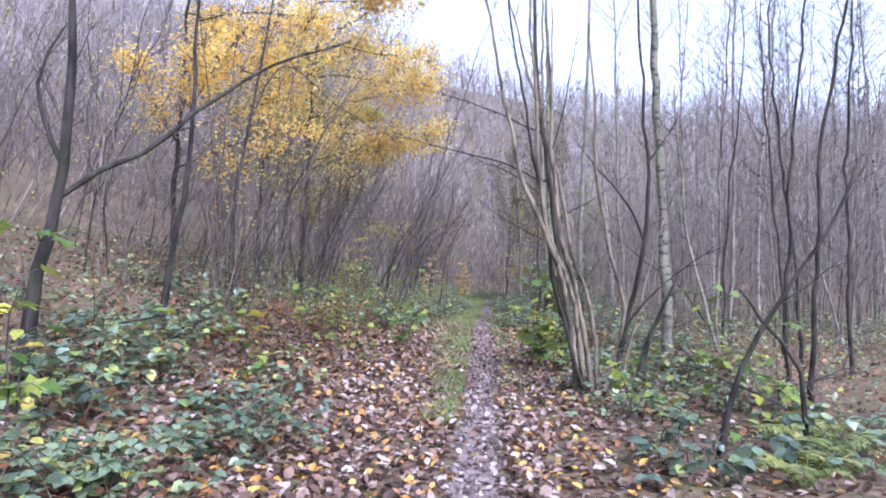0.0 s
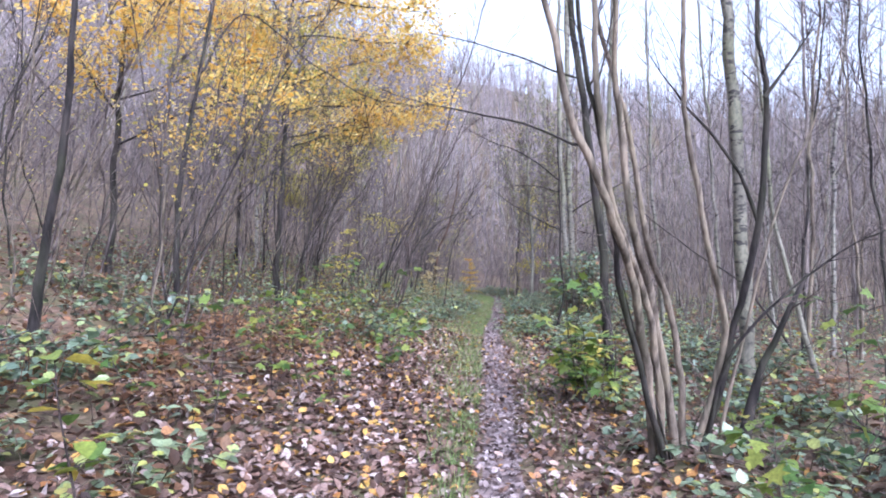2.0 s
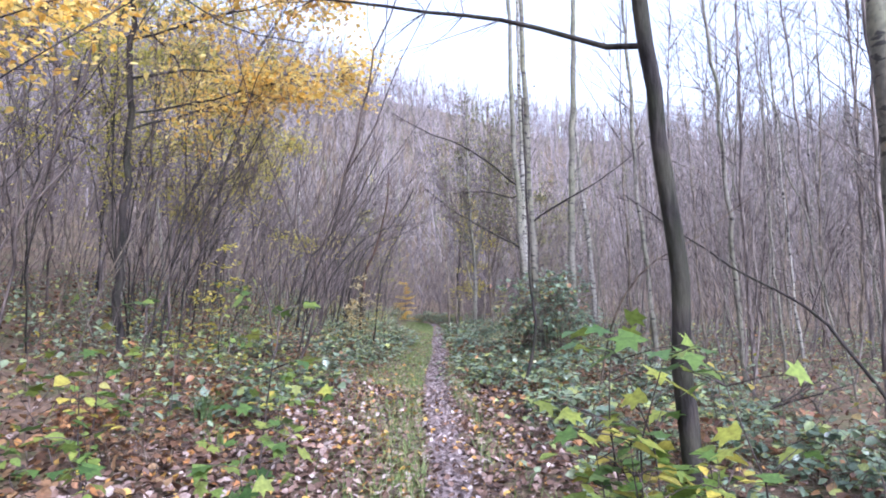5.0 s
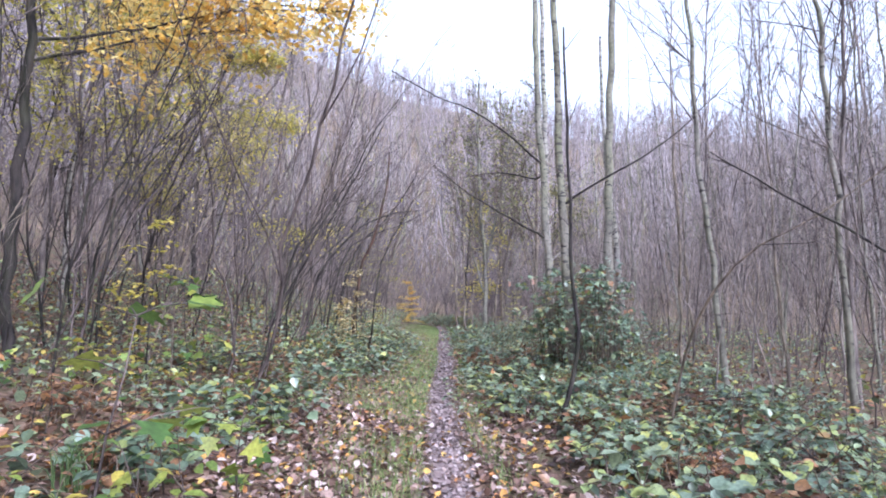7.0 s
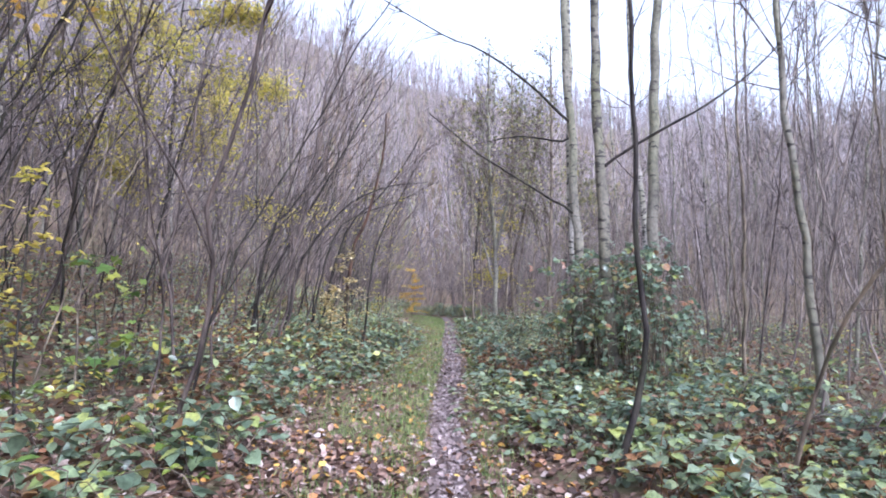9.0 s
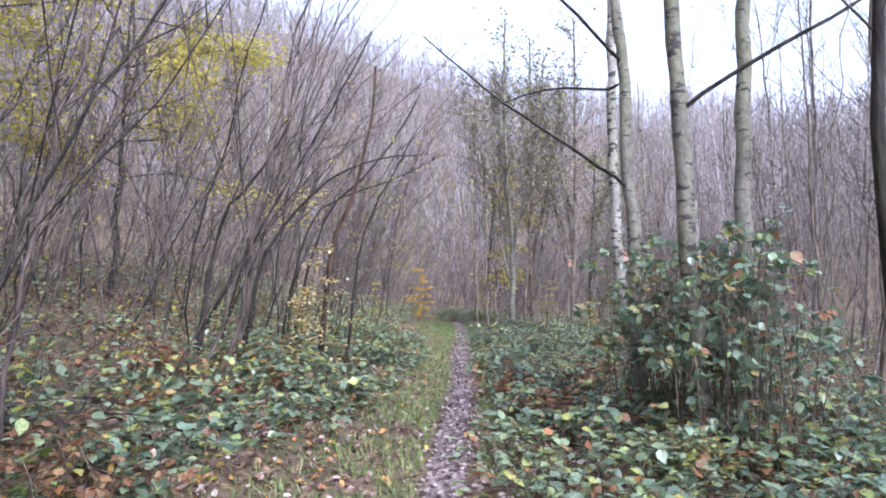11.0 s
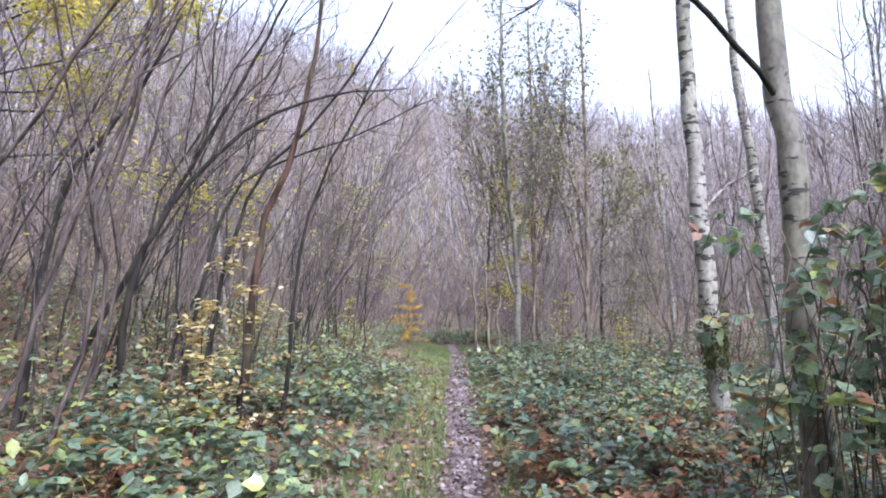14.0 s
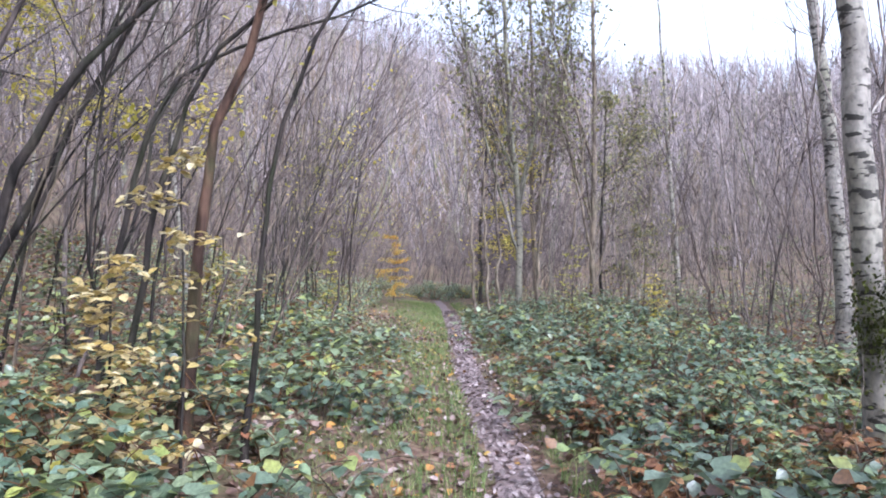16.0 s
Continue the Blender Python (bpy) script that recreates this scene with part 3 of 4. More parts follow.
tree("hazel", [(-1.94, 25.05, 1.49), (-1.30, 24.83, 2.62), (-0.66, 24.76, 3.33), (-0.06, 24.68, 4.08), (0.24, 24.63, 4.61)], 0.026, M_DARK, "leaning dark hazel stem", "shrub", twigs=14, leaf=M_LIME, leaf_share=0.05, leaf_size=0.075, seed=24)
tree("hazel", [(-2.95, 23.80, 1.81), (-2.63, 23.74, 2.42), (-2.27, 23.69, 2.91), (-1.76, 23.62, 3.59), (-1.52, 23.58, 4.01)], 0.034, M_DARK, "leaning dark hazel stem on the bank", "shrub", twigs=14, leaf=M_LIME, leaf_share=0.05, leaf_size=0.075, seed=25)
tree("hazel", [(-3.67, 25.83, 1.10), (-2.66, 25.79, 2.42), (-1.98, 25.74, 3.58), (-1.30, 25.70, 4.74), (-0.62, 25.65, 6.06)], 0.035, M_DARK, "leaning dark hazel stem", "shrub", twigs=16, leaf=M_LIME, leaf_share=0.05, leaf_size=0.075, seed=26)

# far trees at the bend
def fan(x, y, n, reach, tall, seed):
    """Limbs that rise in a narrow fan from low on a trunk."""
    rng = np.random.default_rng(seed)
    out = []
    for k in range(n):
        a, z0 = rng.uniform(0, 2 * math.pi), rng.uniform(0.8, 4.5)
        dx, dy, up = reach * rng.uniform(0.6, 1.1) * math.cos(a), reach * rng.uniform(0.4, 0.9) * math.sin(a), tall * rng.uniform(0.6, 0.95)
        out.append(([(x, y, z0), (x + 0.45 * dx, y + 0.45 * dy, z0 + 0.35 * (up - z0)), (x + 0.85 * dx, y + 0.85 * dy, z0 + 0.7 * (up - z0)), (x + dx, y + dy, up)], rng.uniform(0.025, 0.045)))
    return out


tree("alder", [(3.1, 37, 0), (3.2, 37, 2.5), (3.05, 37, 5), (2.95, 37, 8), (3.0, 37, 11)], 0.10, M_ASH, "slim many-stemmed alder with thin green crown at the bend",
     limbs=fan(3.1, 37, 9, 1.7, 10.5, 91), twigs=90, twig_len=2.4, sub=4, sprout_up=0.05, start=0.2, leaf=M_OLIVE, leaf_size=0.12, leaf_share=0.55, seed=27, twig_r=0.012, twig_mat=M_TWIG)
tree("alder", [(5.6, 38.8, 0), (5.75, 38.8, 3), (5.85, 38.8, 6.5), (5.9, 38.8, 12)], 0.10, M_HAZEL, "slim forked alder with a thin leafy crown",
     limbs=fan(5.75, 38.8, 7, 1.6, 11, 92), twigs=80, twig_len=2.4, sub=4, sprout_up=0.05, start=0.3, leaf=M_OLIVE, leaf_size=0.12, leaf_share=0.55, seed=28, twig_r=0.012)
tree("alder", [(4.5, 41.0, 0), (4.4, 41.0, 3), (4.5, 41.0, 7), (4.5, 41.0, 12)], 0.09, M_HAZEL, "slim bare alder with a twiggy top behind the bend",
     limbs=fan(4.45, 41, 6, 1.5, 11.5, 93), twigs=60, twig_len=2.2, sub=4, sprout_up=0.05, start=0.3, leaf=M_OLIVE, leaf_size=0.11, leaf_share=0.3, seed=29, twig_r=0.012)
for i, (x, y, lean) in enumerate([(1.9, 36, -0.02), (2.2, 36.3, 0.0), (2.5, 36.6, 0.03), (3.5, 36.4, 0.05), (4.4, 37.5, 0.16), (6.3, 38, 0.25), (7.6, 39, 0.3)]):
    tree("tree", [(x, y, 0), (x + lean, y, 1), (x + lean * 3, y, 3), (x + lean * 8, y, 7.0)], 0.045, M_HAZEL, "slim grey stem of the thicket at the bend", twigs=60, twig_len=1.5, twig_r=0.009, wob=0.14, top=0.15, sub=3, start=0.15, seed=30 + i)

# tall slender trees that rise out of the thickets
rng = np.random.default_rng(62)
SLIM = []
for k in range(5):
    mat = (M_ASH, M_HAZEL, M_PINK, M_PINK, M_BIRCH)[k]
    SLIM.append(tree("slender_tree", [(0, 0, 0), (0.1 * (k - 2), 0, 3), (0.12 * (k - 2), 0.1, 6), (0.2 * (k - 2), 0, 11)], 0.038, mat, "tall slender bare tree rising from the thicket", "tree", twigs=58, twig_len=2.0, start=0.2, top=0.12, wob=0.05, sides=5, group="tall thicket trees", twig_mat=M_PINK, twig_r=0.009, sub=2, seed=70 + k))
spots = [(max(trail_x(y) + 4.2, 0.66 * (y - 19.5) + 0.6) + 14 * rng.random(), y) for y in 13 + 22 * rng.random(86) ** 1.2] + [(trail_x(y) - 4.5 - 9 * rng.random(), y) for y in rng.uniform(20, 48, 30)]
for i, (x, y) in enumerate(spots):
    m = Matrix.Translation((x, y, height(x, y) - 0.05)) @ pose(0, 0, 0, rng.normal(0, 2), rng.normal(0, 3), rng.uniform(0, 360)).to_4x4() @ Matrix.Scale(rng.uniform(0.75, 1.35), 4)
    if i < 5:
        SLIM[i].matrix_world = m
    else:
        copy_thing(SLIM[int(rng.integers(0, 5))], m)

# yellow-leaved tree on the bank and a fading one further on
def leafy_tree(x, y, tall, mat, label, n_limbs, leaf_n, size, seed, spread, low):
    rng = np.random.default_rng(seed)
    z0 = height(x, y)
    root = thing("tree", (x, y, z0 - 0.05), label, "tree")
    line = wobble(curve_through([(0, 0, 0), (0.1, 0, tall * 0.35), (0.3, -0.1, tall * 0.7), (0.4, 0, tall)]), 0.08, rng)
    s = Shape()
    s.tube(line, np.linspace(0.065, 0.018, len(line)), 9)
    part("trunk", s, M_DARK, root)
    tw, tips = Shape(), []
    for k in range(n_limbs):
        u = low + (0.95 - low) * k / n_limbs
        i = int(u * (len(line) - 1))
        a = rng.uniform(-1.9, 1.5)
        ln = spread * rng.uniform(0.6, 1.1) * (1.2 - 0.5 * u)
        s = Shape()
        ll = grow(s, line[i], (math.cos(a), math.sin(a), 0.35), ln, 0.02, rng, 9, -0.02, 0.1, 6)
        part("limb", s, M_DARK, root)
        tips += twigs_on(tw, ll, rng, 26, ln * 0.36, 0.008, 0.2, 0.8, 3, -0.01)
    part("crown", tw, M_TWIG, root, kind="stuff")
    tips = np.array(tips)
    pick = tips[rng.integers(0, len(tips), leaf_n)] + rng.normal(0, 0.2, (leaf_n, 3)) * (1, 1, 0.3)
    lf = Shape()
    scatter(lf, OVAL, pick, rng.uniform(0.7, 1.25, leaf_n) * size, rng, 0.45, -0.25)
    part("foliage", lf, mat, root, kind="stuff", smooth=False)
    return root


leafy_tree(-4.2, 16.4, 10.0, M_YELLOW, "tree with golden-yellow autumn leaves on the bank", 15, 14000, 0.092, 41, 4.4, 0.36)
leafy_tree(-6.6, 14.2, 8.5, M_YELLOW, "tree thinly hung with yellow autumn leaves", 14, 11000, 0.092, 42, 3.6, 0.3)
leafy_tree(-6.2, 28.0, 8.0, M_LIME, "tree with sparse yellow-green fading leaves", 16, 8000, 0.105, 43, 4.0, 0.3)
leafy_tree(-7.5, 23.0, 8.0, M_LIME, "tree with sparse yellow-green fading leaves", 16, 7000, 0.105, 44, 4.0, 0.3)
leafy_tree(7.5, 44.0, 8.0, M_OLIVE, "far tree with a haze of olive leaves", 14, 3200, 0.12, 46, 3.2, 0.15)
leafy_tree(2.6, 41.0, 7.0, M_LIME, "far tree thinly set with yellow-green leaves", 12, 2200, 0.11, 47, 2.4, 0.2)
leafy_tree(-3.5, 47.0, 7.0, M_LIME, "far tree with yellowing leaves", 9, 900, 0.12, 45, 2.6, 0.3)

# ---------- thicket ----------
def sapling(variant, mat, lean, tall, label, group, at, leaf=None):
    rng = np.random.default_rng(100 + variant)
    root = thing("sapling", at, label, "sapling", group)
    line = wobble(curve_through([(0, 0, -0.05), (lean * tall * 0.2, 0, tall * 0.33), (lean * tall * 0.55, rng.normal(0, 0.1), tall * 0.68), (lean * tall, rng.normal(0, 0.2), tall)], 0.35), 0.11, rng)
    s = Shape()
    r = 0.006 + 0.0017 * tall
    s.tube(line, np.linspace(r, r * 0.22, len(line)), 5)
    part("stem", s, mat, root)
    tips, t = [], Shape()
    for u in (0.22, 0.4, 0.55):
        i = int(u * (len(line) - 1))
        way = line[i + 1] - line[i]
        fork = Shape()
        ll = grow(fork, line[i], side_way(way / np.linalg.norm(way), rng, rng.uniform(0.25, 0.5)), tall * (0.85 - u), r * 0.6 * (1.1 - u), rng, 8, 0.05, 0.11, 4)
        part("fork", fork, mat, root)
        tips += twigs_on(t, ll, rng, 7, 0.85, 0.005, 0.15, 0.5, 2, 0.09)
    tips += twigs_on(t, line, rng, 15, 1.2, 0.0058, 0.1, 0.65, 2, 0.07)
    part("crown", t, M_BANK if mat is not M_PINK else M_PINK, root, kind="stuff")
    if leaf:
        tips = np.array(tips)[rng.random(len(tips)) < 0.3]
        l2 = Shape()
        scatter(l2, OVAL, tips, rng.uniform(0.05, 0.085, len(tips)), rng, 0.5, -0.3)
        part("foliage", l2, leaf, root, kind="stuff", smooth=False)
    return root


def place_saplings(kinds, spots, rng):
    first = {}
    for x, y in spots:
        k = int(rng.integers(0, len(kinds)))
        mat, lean, tall, label, group, leaf = kinds[k]
        at = (x, y, height(x, y))
        m = Matrix.Translation(at) @ pose(0, 0, 0, rng.normal(0, 6), rng.normal(0, 9), rng.normal(0, 50)).to_4x4() @ Matrix.Scale(rng.uniform(0.7, 1.2), 4)
        if k not in first:
            first[k] = sapling(abs(hash_of(label)) + k, mat, lean, tall, label, group, at, leaf)
            first[k].matrix_world = m
        else:
            copy_thing(first[k], m)


def hash_of(text):
    return sum(ord(c) * (i + 1) for i, c in enumerate(text)) % 977


LEFT = [(M_DARK, 0.45, 5.8, "bare hazel sapling leaning from the bank", "bank saplings", None), (M_HAZEL, 0.3, 6.8, "bare grey-brown sapling on the bank", "bank saplings", None),
        (M_TWIG, 0.6, 5.4, "bare sapling bent towards the path", "bank saplings", None), (M_DARK, 0.35, 6.4, "dark bare sapling on the bank", "bank saplings", None),
        (M_TWIG, 0.2, 7.4, "tall bare twiggy sapling", "bank saplings", None), (M_HAZEL, 0.4, 6.0, "sapling still holding a few yellow leaves", "bank saplings", M_LIME)]
RIGHT = [(M_PINK, 0.03, 6.2, "pale upright birch sapling in the thicket", "thicket saplings", None), (M_PINK, -0.05, 5.4, "pale bare sapling in the thicket", "thicket saplings", None),
         (M_HAZEL, 0.08, 6.6, "grey bare sapling in the thicket", "thicket saplings", None), (M_TWIG, -0.1, 5.8, "brown twiggy sapling in the thicket", "thicket saplings", None),
         (M_ASH, 0.02, 8.5, "slender pale birch sapling", "thicket saplings", None), (M_PINK, 0.1, 7.2, "tall pale bare sapling", "thicket saplings", None)]
rng = np.random.default_rng(5)
spots = []
while len(spots) < 190:
    y = rng.uniform(10, 40)
    if y < 15.5 and rng.random() < 0.6:
        continue
    x = trail_x(y) - 2.2 - 6 * rng.random() ** 1.3 - (1.6 if y < 17 else 0.7 if 18 < y < 27.5 else 0)
    spots.append((x, y))
spots += [(trail_x(v) - 3.6 - 4 * rng.random(), v) for v in rng.uniform(7, 13, 15)]
place_saplings(LEFT, spots, rng)
spots = []
while len(spots) < 140:
    y = rng.uniform(13, 44)
    x = trail_x(y) + 3.6 + 9 * rng.random() ** 1.1 - (1.2 if y > 33 else 0)
    spots.append((x, y))
place_saplings(RIGHT, spots, rng)


# deeper thicket and the wooded hills: too many to count
def bare_tree_outline(seed, tall, n_twigs, twig_len, r, lean=0.0, segs=2):
    rng = np.random.default_rng(seed)
    s = Shape()
    line = wobble(curve_through([(0, 0, -0.3), (lean * tall * 0.4, 0, tall * 0.5), (lean * tall, 0, tall)], tall / 5), 0.15, rng)
    s.tube(line, np.linspace(r, r * 0.25, len(line)), 3)
    for _ in range(n_twigs):
        u = rng.uniform(0.2, 0.95)
        p = line[int(u * (len(line) - 1))]
        grow(s, p, side_way(np.array((0, 0, 1.0)), rng, rng.uniform(0.35, 0.95)), twig_len * rng.uniform(0.5, 1.1) * (1.25 - 0.7 * u), r * 0.36, rng, segs, 0.08, 0.25, 3)
    return np.concatenate(s.v), np.concatenate(s.f)


def wood(name, label, outlines, mat, places, rng, scale=(0.7, 1.25), lean_one_way=False):
    s = Shape()
    places = np.asarray(places)
    kind = rng.integers(0, len(outlines), len(places))
    for k, o in enumerate(outlines):
        p = places[kind == k]
        scatter(s, o, p, rng.uniform(*scale, len(p)), rng, 0.17, yaw=rng.normal(0, 0.8, len(p)) if lean_one_way else None)
    tagged(new(name, s.mesh(name, mat)), label, "wood", kind="stuff")


rng = np.random.default_rng(8)
mid = [bare_tree_outline(60 + i, 5.6, 18, 1.9, 0.022, 0.1) for i in range(6)]
pl = [(x, y, height(x, y)) for x, y in zip(rng.uniform(5, 42, 800), rng.uniform(12, 66, 800)) if x > 4.5 + trail_x(y) + max(0, 20 - y) * 0.3]
wood("thicket", "dense pale thicket of bare saplings", mid, M_PINK, pl, rng)
pl = [(x, y, height(x, y)) for x, y in zip(rng.uniform(-36, -3.5, 900), rng.uniform(11, 66, 900)) if x < -3 - max(0, 18 - y) * 0.5]
pl += [(x, y, height(x, y)) for x, y in zip(rng.uniform(-6, 10, 420), rng.uniform(46, 66, 420)) if not -1.3 < x < 1.8 or y > 53]
wood("thicket", "dense brown thicket of bare saplings on the bank", [bare_tree_outline(160 + i, 5.2, 18, 1.9, 0.022, 0.15 + 0.09 * i) for i in range(6)], M_BANK, pl, rng, lean_one_way=True)
far = [bare_tree_outline(80 + i, 9.5, 13, 3.4, 0.085, 0.05, 1) for i in range(6)]
pl = []
while len(pl) < 6000:
    a, d = rng.uniform(-0.95, 0.9), 58 + 190 * rng.random() ** 0.9
    x, y = d * math.sin(a), 10 + d * math.cos(a)
    pl.append((x, y, height(x, y)))
# hillside wood wears the bark colour lightened to suggest haze
wood("wooded_hillside", "distant hillside of bare grey-brown trees, paled for haze", far, M_FAR, pl[:-700], rng, (0.6, 1.75))
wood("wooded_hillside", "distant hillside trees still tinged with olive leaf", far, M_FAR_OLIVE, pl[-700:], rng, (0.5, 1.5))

# ---------- undergrowth ----------
def bramble(variant, rx, tall, canes, leaves, size, label, at, name="bramble", leaf=None, category="bramble", tilt=0.34, hang=-0.12, clump=1.0):
    rng = np.random.default_rng(200 + variant)
    root = thing(name, at, label, category, "brambles")
    c, tips = Shape(), []
    for _ in range(canes):
        a, ln = rng.uniform(0, 2 * math.pi), rx * rng.uniform(0.5, 1.25)
        h = tall * rng.uniform(0.55, 1.15)
        o = rng.normal(0, rx * 0.35, 2)
        e = o + ln * np.array((math.cos(a), math.sin(a)))
        m = (o + e) / 2
        line = wobble(curve_through([(o[0], o[1], -0.05), (o[0] * 0.6 + m[0] * 0.4, o[1] * 0.6 + m[1] * 0.4, h * 0.75), (m[0], m[1], h), (e[0], e[1], h * rng.uniform(0.2, 0.8))], 0.4), 0.04, rng)
        c.tube(line, np.linspace(0.006, 0.0025, len(line)), 3)
        tips += list(line[1:])
    part("tangle", c, M_RUSSET if variant % 2 else M_STICK, root, kind="stuff")
    tips = np.array(tips)
    tips = tips[rng.random(len(tips)) < clump]
    n = leaves // 3
    p = tips[rng.integers(0, len(tips), n)] + rng.normal(0, 0.05, (n, 3))
    p[:, 2] = np.maximum(p[:, 2], 0.04)
    lf = Shape()
    yaw = rng.uniform(0, 2 * math.pi, n)
    sz = rng.uniform(0.7, 1.25, n) * size
    for turn in (-1.15, 0.0, 1.15):
        scatter(lf, BROAD, p, sz * (1.0 if turn == 0 else 0.85), rng, tilt, hang, yaw + turn)
    part("foliage", lf, leaf or M_BRAMBLE, root, kind="stuff", smooth=False)
    return root


def spread(originals, spots, rng, lo=0.75, hi=1.25):
    """Copies of the originals at the spots; the first ones move to a spot themselves."""
    for i, (x, y) in enumerate(spots):
        m = Matrix.Translation((x, y, height(x, y) - 0.01)) @ pose(0, 0, 0, 0, 0, rng.uniform(0, 360)).to_4x4() @ Matrix.Scale(rng.uniform(lo, hi), 4)
        if i < len(originals):
            originals[i].matrix_world = m
        else:
            copy_thing(originals[int(rng.integers(0, len(originals)))], m)


rng = np.random.default_rng(21)
BR = [bramble(i, 0.65, 0.42, 16, 300, 0.105, "low bramble with dark glossy green leaves", (0, 0, 0)) for i in range(4)]
spots, low_spots = [], []
for y in np.arange(17.5, 38, 0.62):      # one side of the path
    for k in range(5):
        (low_spots if k < 1 or y < 19 else spots).append((trail_x(y) + 0.92 + k * 0.8 + rng.uniform(-0.15, 0.2), y + rng.uniform(-0.3, 0.3)))
for y in np.arange(5.0, 17.5, 0.9):
    for k in range(2):
        low_spots.append((trail_x(y) + 1.7 + k * 1.2 + rng.uniform(-0.4, 0.4), y + rng.uniform(-0.4, 0.4)))
for y in np.arange(2.6, 6.6, 0.9):         # foot of the bank
    for k in range(2):
        low_spots.append((trail_x(y) - 2.0 - k * 1.1 + rng.uniform(-0.4, 0.4), y + rng.uniform(-0.3, 0.3)))
for y in np.arange(13.6, 34, 0.8):
    for k in range(1 if y < 19 else 2):
        (low_spots if y < 22 else spots).append((trail_x(y) - 2.2 - k * 1.3 + rng.uniform(-0.4, 0.4), y + rng.uniform(-0.3, 0.3)))
spots += [(trail_x(v) + rng.normal(0, 1.6), v) for v in rng.uniform(43, 55, 18)]
LOW = [bramble(30 + i, 0.6, 0.28, 12, 190, 0.10, "thin low bramble trailing over leaf litter", (0, 0, 0)) for i in range(3)]
spots += [(-2.6, 4.4), (-3.2, 5.2), (-2.9, 6.2), (-3.8, 6.6), (-3.5, 7.6), (-1.9, 3.5), (-1.5, 4.6), (-2.3, 2.9), (-4.3, 7.4), (-4.6, 8.6)]
spots += [(trail_x(v) + 1.5 + 2.9 * rng.random(), v) for v in rng.uniform(12, 17.5, 22)]
low_spots += [(trail_x(v) - 1.15 - 0.9 * rng.random(), v) for v in rng.uniform(19.5, 32, 22)]
spread(BR, spots, rng, 0.6, 1.1)
low_spots += [(trail_x(v) - 3.4 - 3.2 * rng.random(), v) for v in rng.uniform(6.5, 13, 12)]
spread(LOW, low_spots, rng, 0.7, 1.2)
RUS = [bramble(20 + i, 0.6, 0.4, 22, 330, 0.085, "withered russet bracken and bramble mound", (0, 0, 0), "bracken", M_RUSSET, "bracken") for i in range(2)]
spread(RUS, [(2.9, 16.9), (3.5, 17.6), (2.3, 16.4), (3.3, 18.6), (-2.5, 9.9), (-3.2, 10.8), (-2.2, 12.0), (-2.9, 12.8), (-2.1, 20.4), (-2.7, 22.0), (-1.5, 22.4), (-2.4, 25.6), (-1.8, 18.2), (2.2, 12.4), (2.9, 13.2), (3.4, 9.4), (2.4, 14.6), (1.6, 22.0), (2.4, 23.2), (2.0, 21.5), (1.5, 23.6), (2.9, 24.0), (1.7, 25.5), (3.6, 22.8), (-2.0, 14.2), (-3.0, 15.2), (-2.4, 7.6), (-3.1, 8.6), (-3.6, 11.8), (-1.9, 21.4)], rng, 0.7, 1.1)
BIG = [bramble(10, 0.66, 1.85, 64, 1350, 0.10, "tall bramble and ivy mound climbing a trunk", (0, 0, 0), leaf=M_IVY, tilt=0.46, hang=-0.25, clump=0.45), bramble(11, 0.8, 0.75, 30, 800, 0.105, "bramble mound with broad green leaves", (0, 0, 0), leaf=M_IVY, tilt=0.3, hang=-0.1)]
spread(BIG[:1], [(2.75, 21.3), (2.95, 20.0), (3.4, 21.0)], rng, 0.95, 1.05)
spread(BIG[1:], [(1.4, 46.5), (2.4, 45.5), (0.6, 48.0), (2.45, 19.6), (2.0, 20.7), (1.8, 48.5), (-0.6, 49.0), (0.9, 51.5), (-0.2, 52.5), (2.6, 50.0), (1.6, 53.0), (2.6, 17.9), (1.9, 26.0), (2.7, 25.6), (3.4, 26.8), (2.3, 24.2), (-2.2, 24.4), (-1.8, 23.2), (3.2, 29.0), (2.6, 28.0)], rng, 0.6, 0.85)


def seedling(variant, tall, n_leaves, size, mat, label, outline, at, name="seedling"):
    """A young broadleaf: a thin stem with large leaves held flat."""
    rng = np.random.default_rng(300 + variant)
    root = thing(name, at, label, "seedling", "seedlings")
    s = Shape()
    line = grow(s, (0, 0, -0.03), (rng.normal(0, 0.1), rng.normal(0, 0.1), 1), tall, 0.006, rng, 6, 0.1, 0.1, 5)
    pts, stalk = [], Shape()
    for _ in range(n_leaves):
        i = int(rng.integers(2, 7))
        a = rng.uniform(0, 2 * math.pi)
        d = rng.uniform(0.06, 0.28) * tall
        q = line[i] + np.array((math.cos(a) * d, math.sin(a) * d, d * 0.25))
        stalk.tube([line[i], (line[i] + q) / 2 + (0, 0, 0.01), q], [0.003, 0.002, 0.0015], 3)
        pts.append(q)
    part("stem", s, M_TWIG, root)
    part("petiole_spray", stalk, M_TWIG, root, kind="stuff")
    lf = Shape()
    scatter(lf, outline, pts, rng.uniform(0.75, 1.2, len(pts)) * size, rng, 0.3, -0.25)
    part("foliage", lf, mat, root, kind="stuff", smooth=False)
    return root


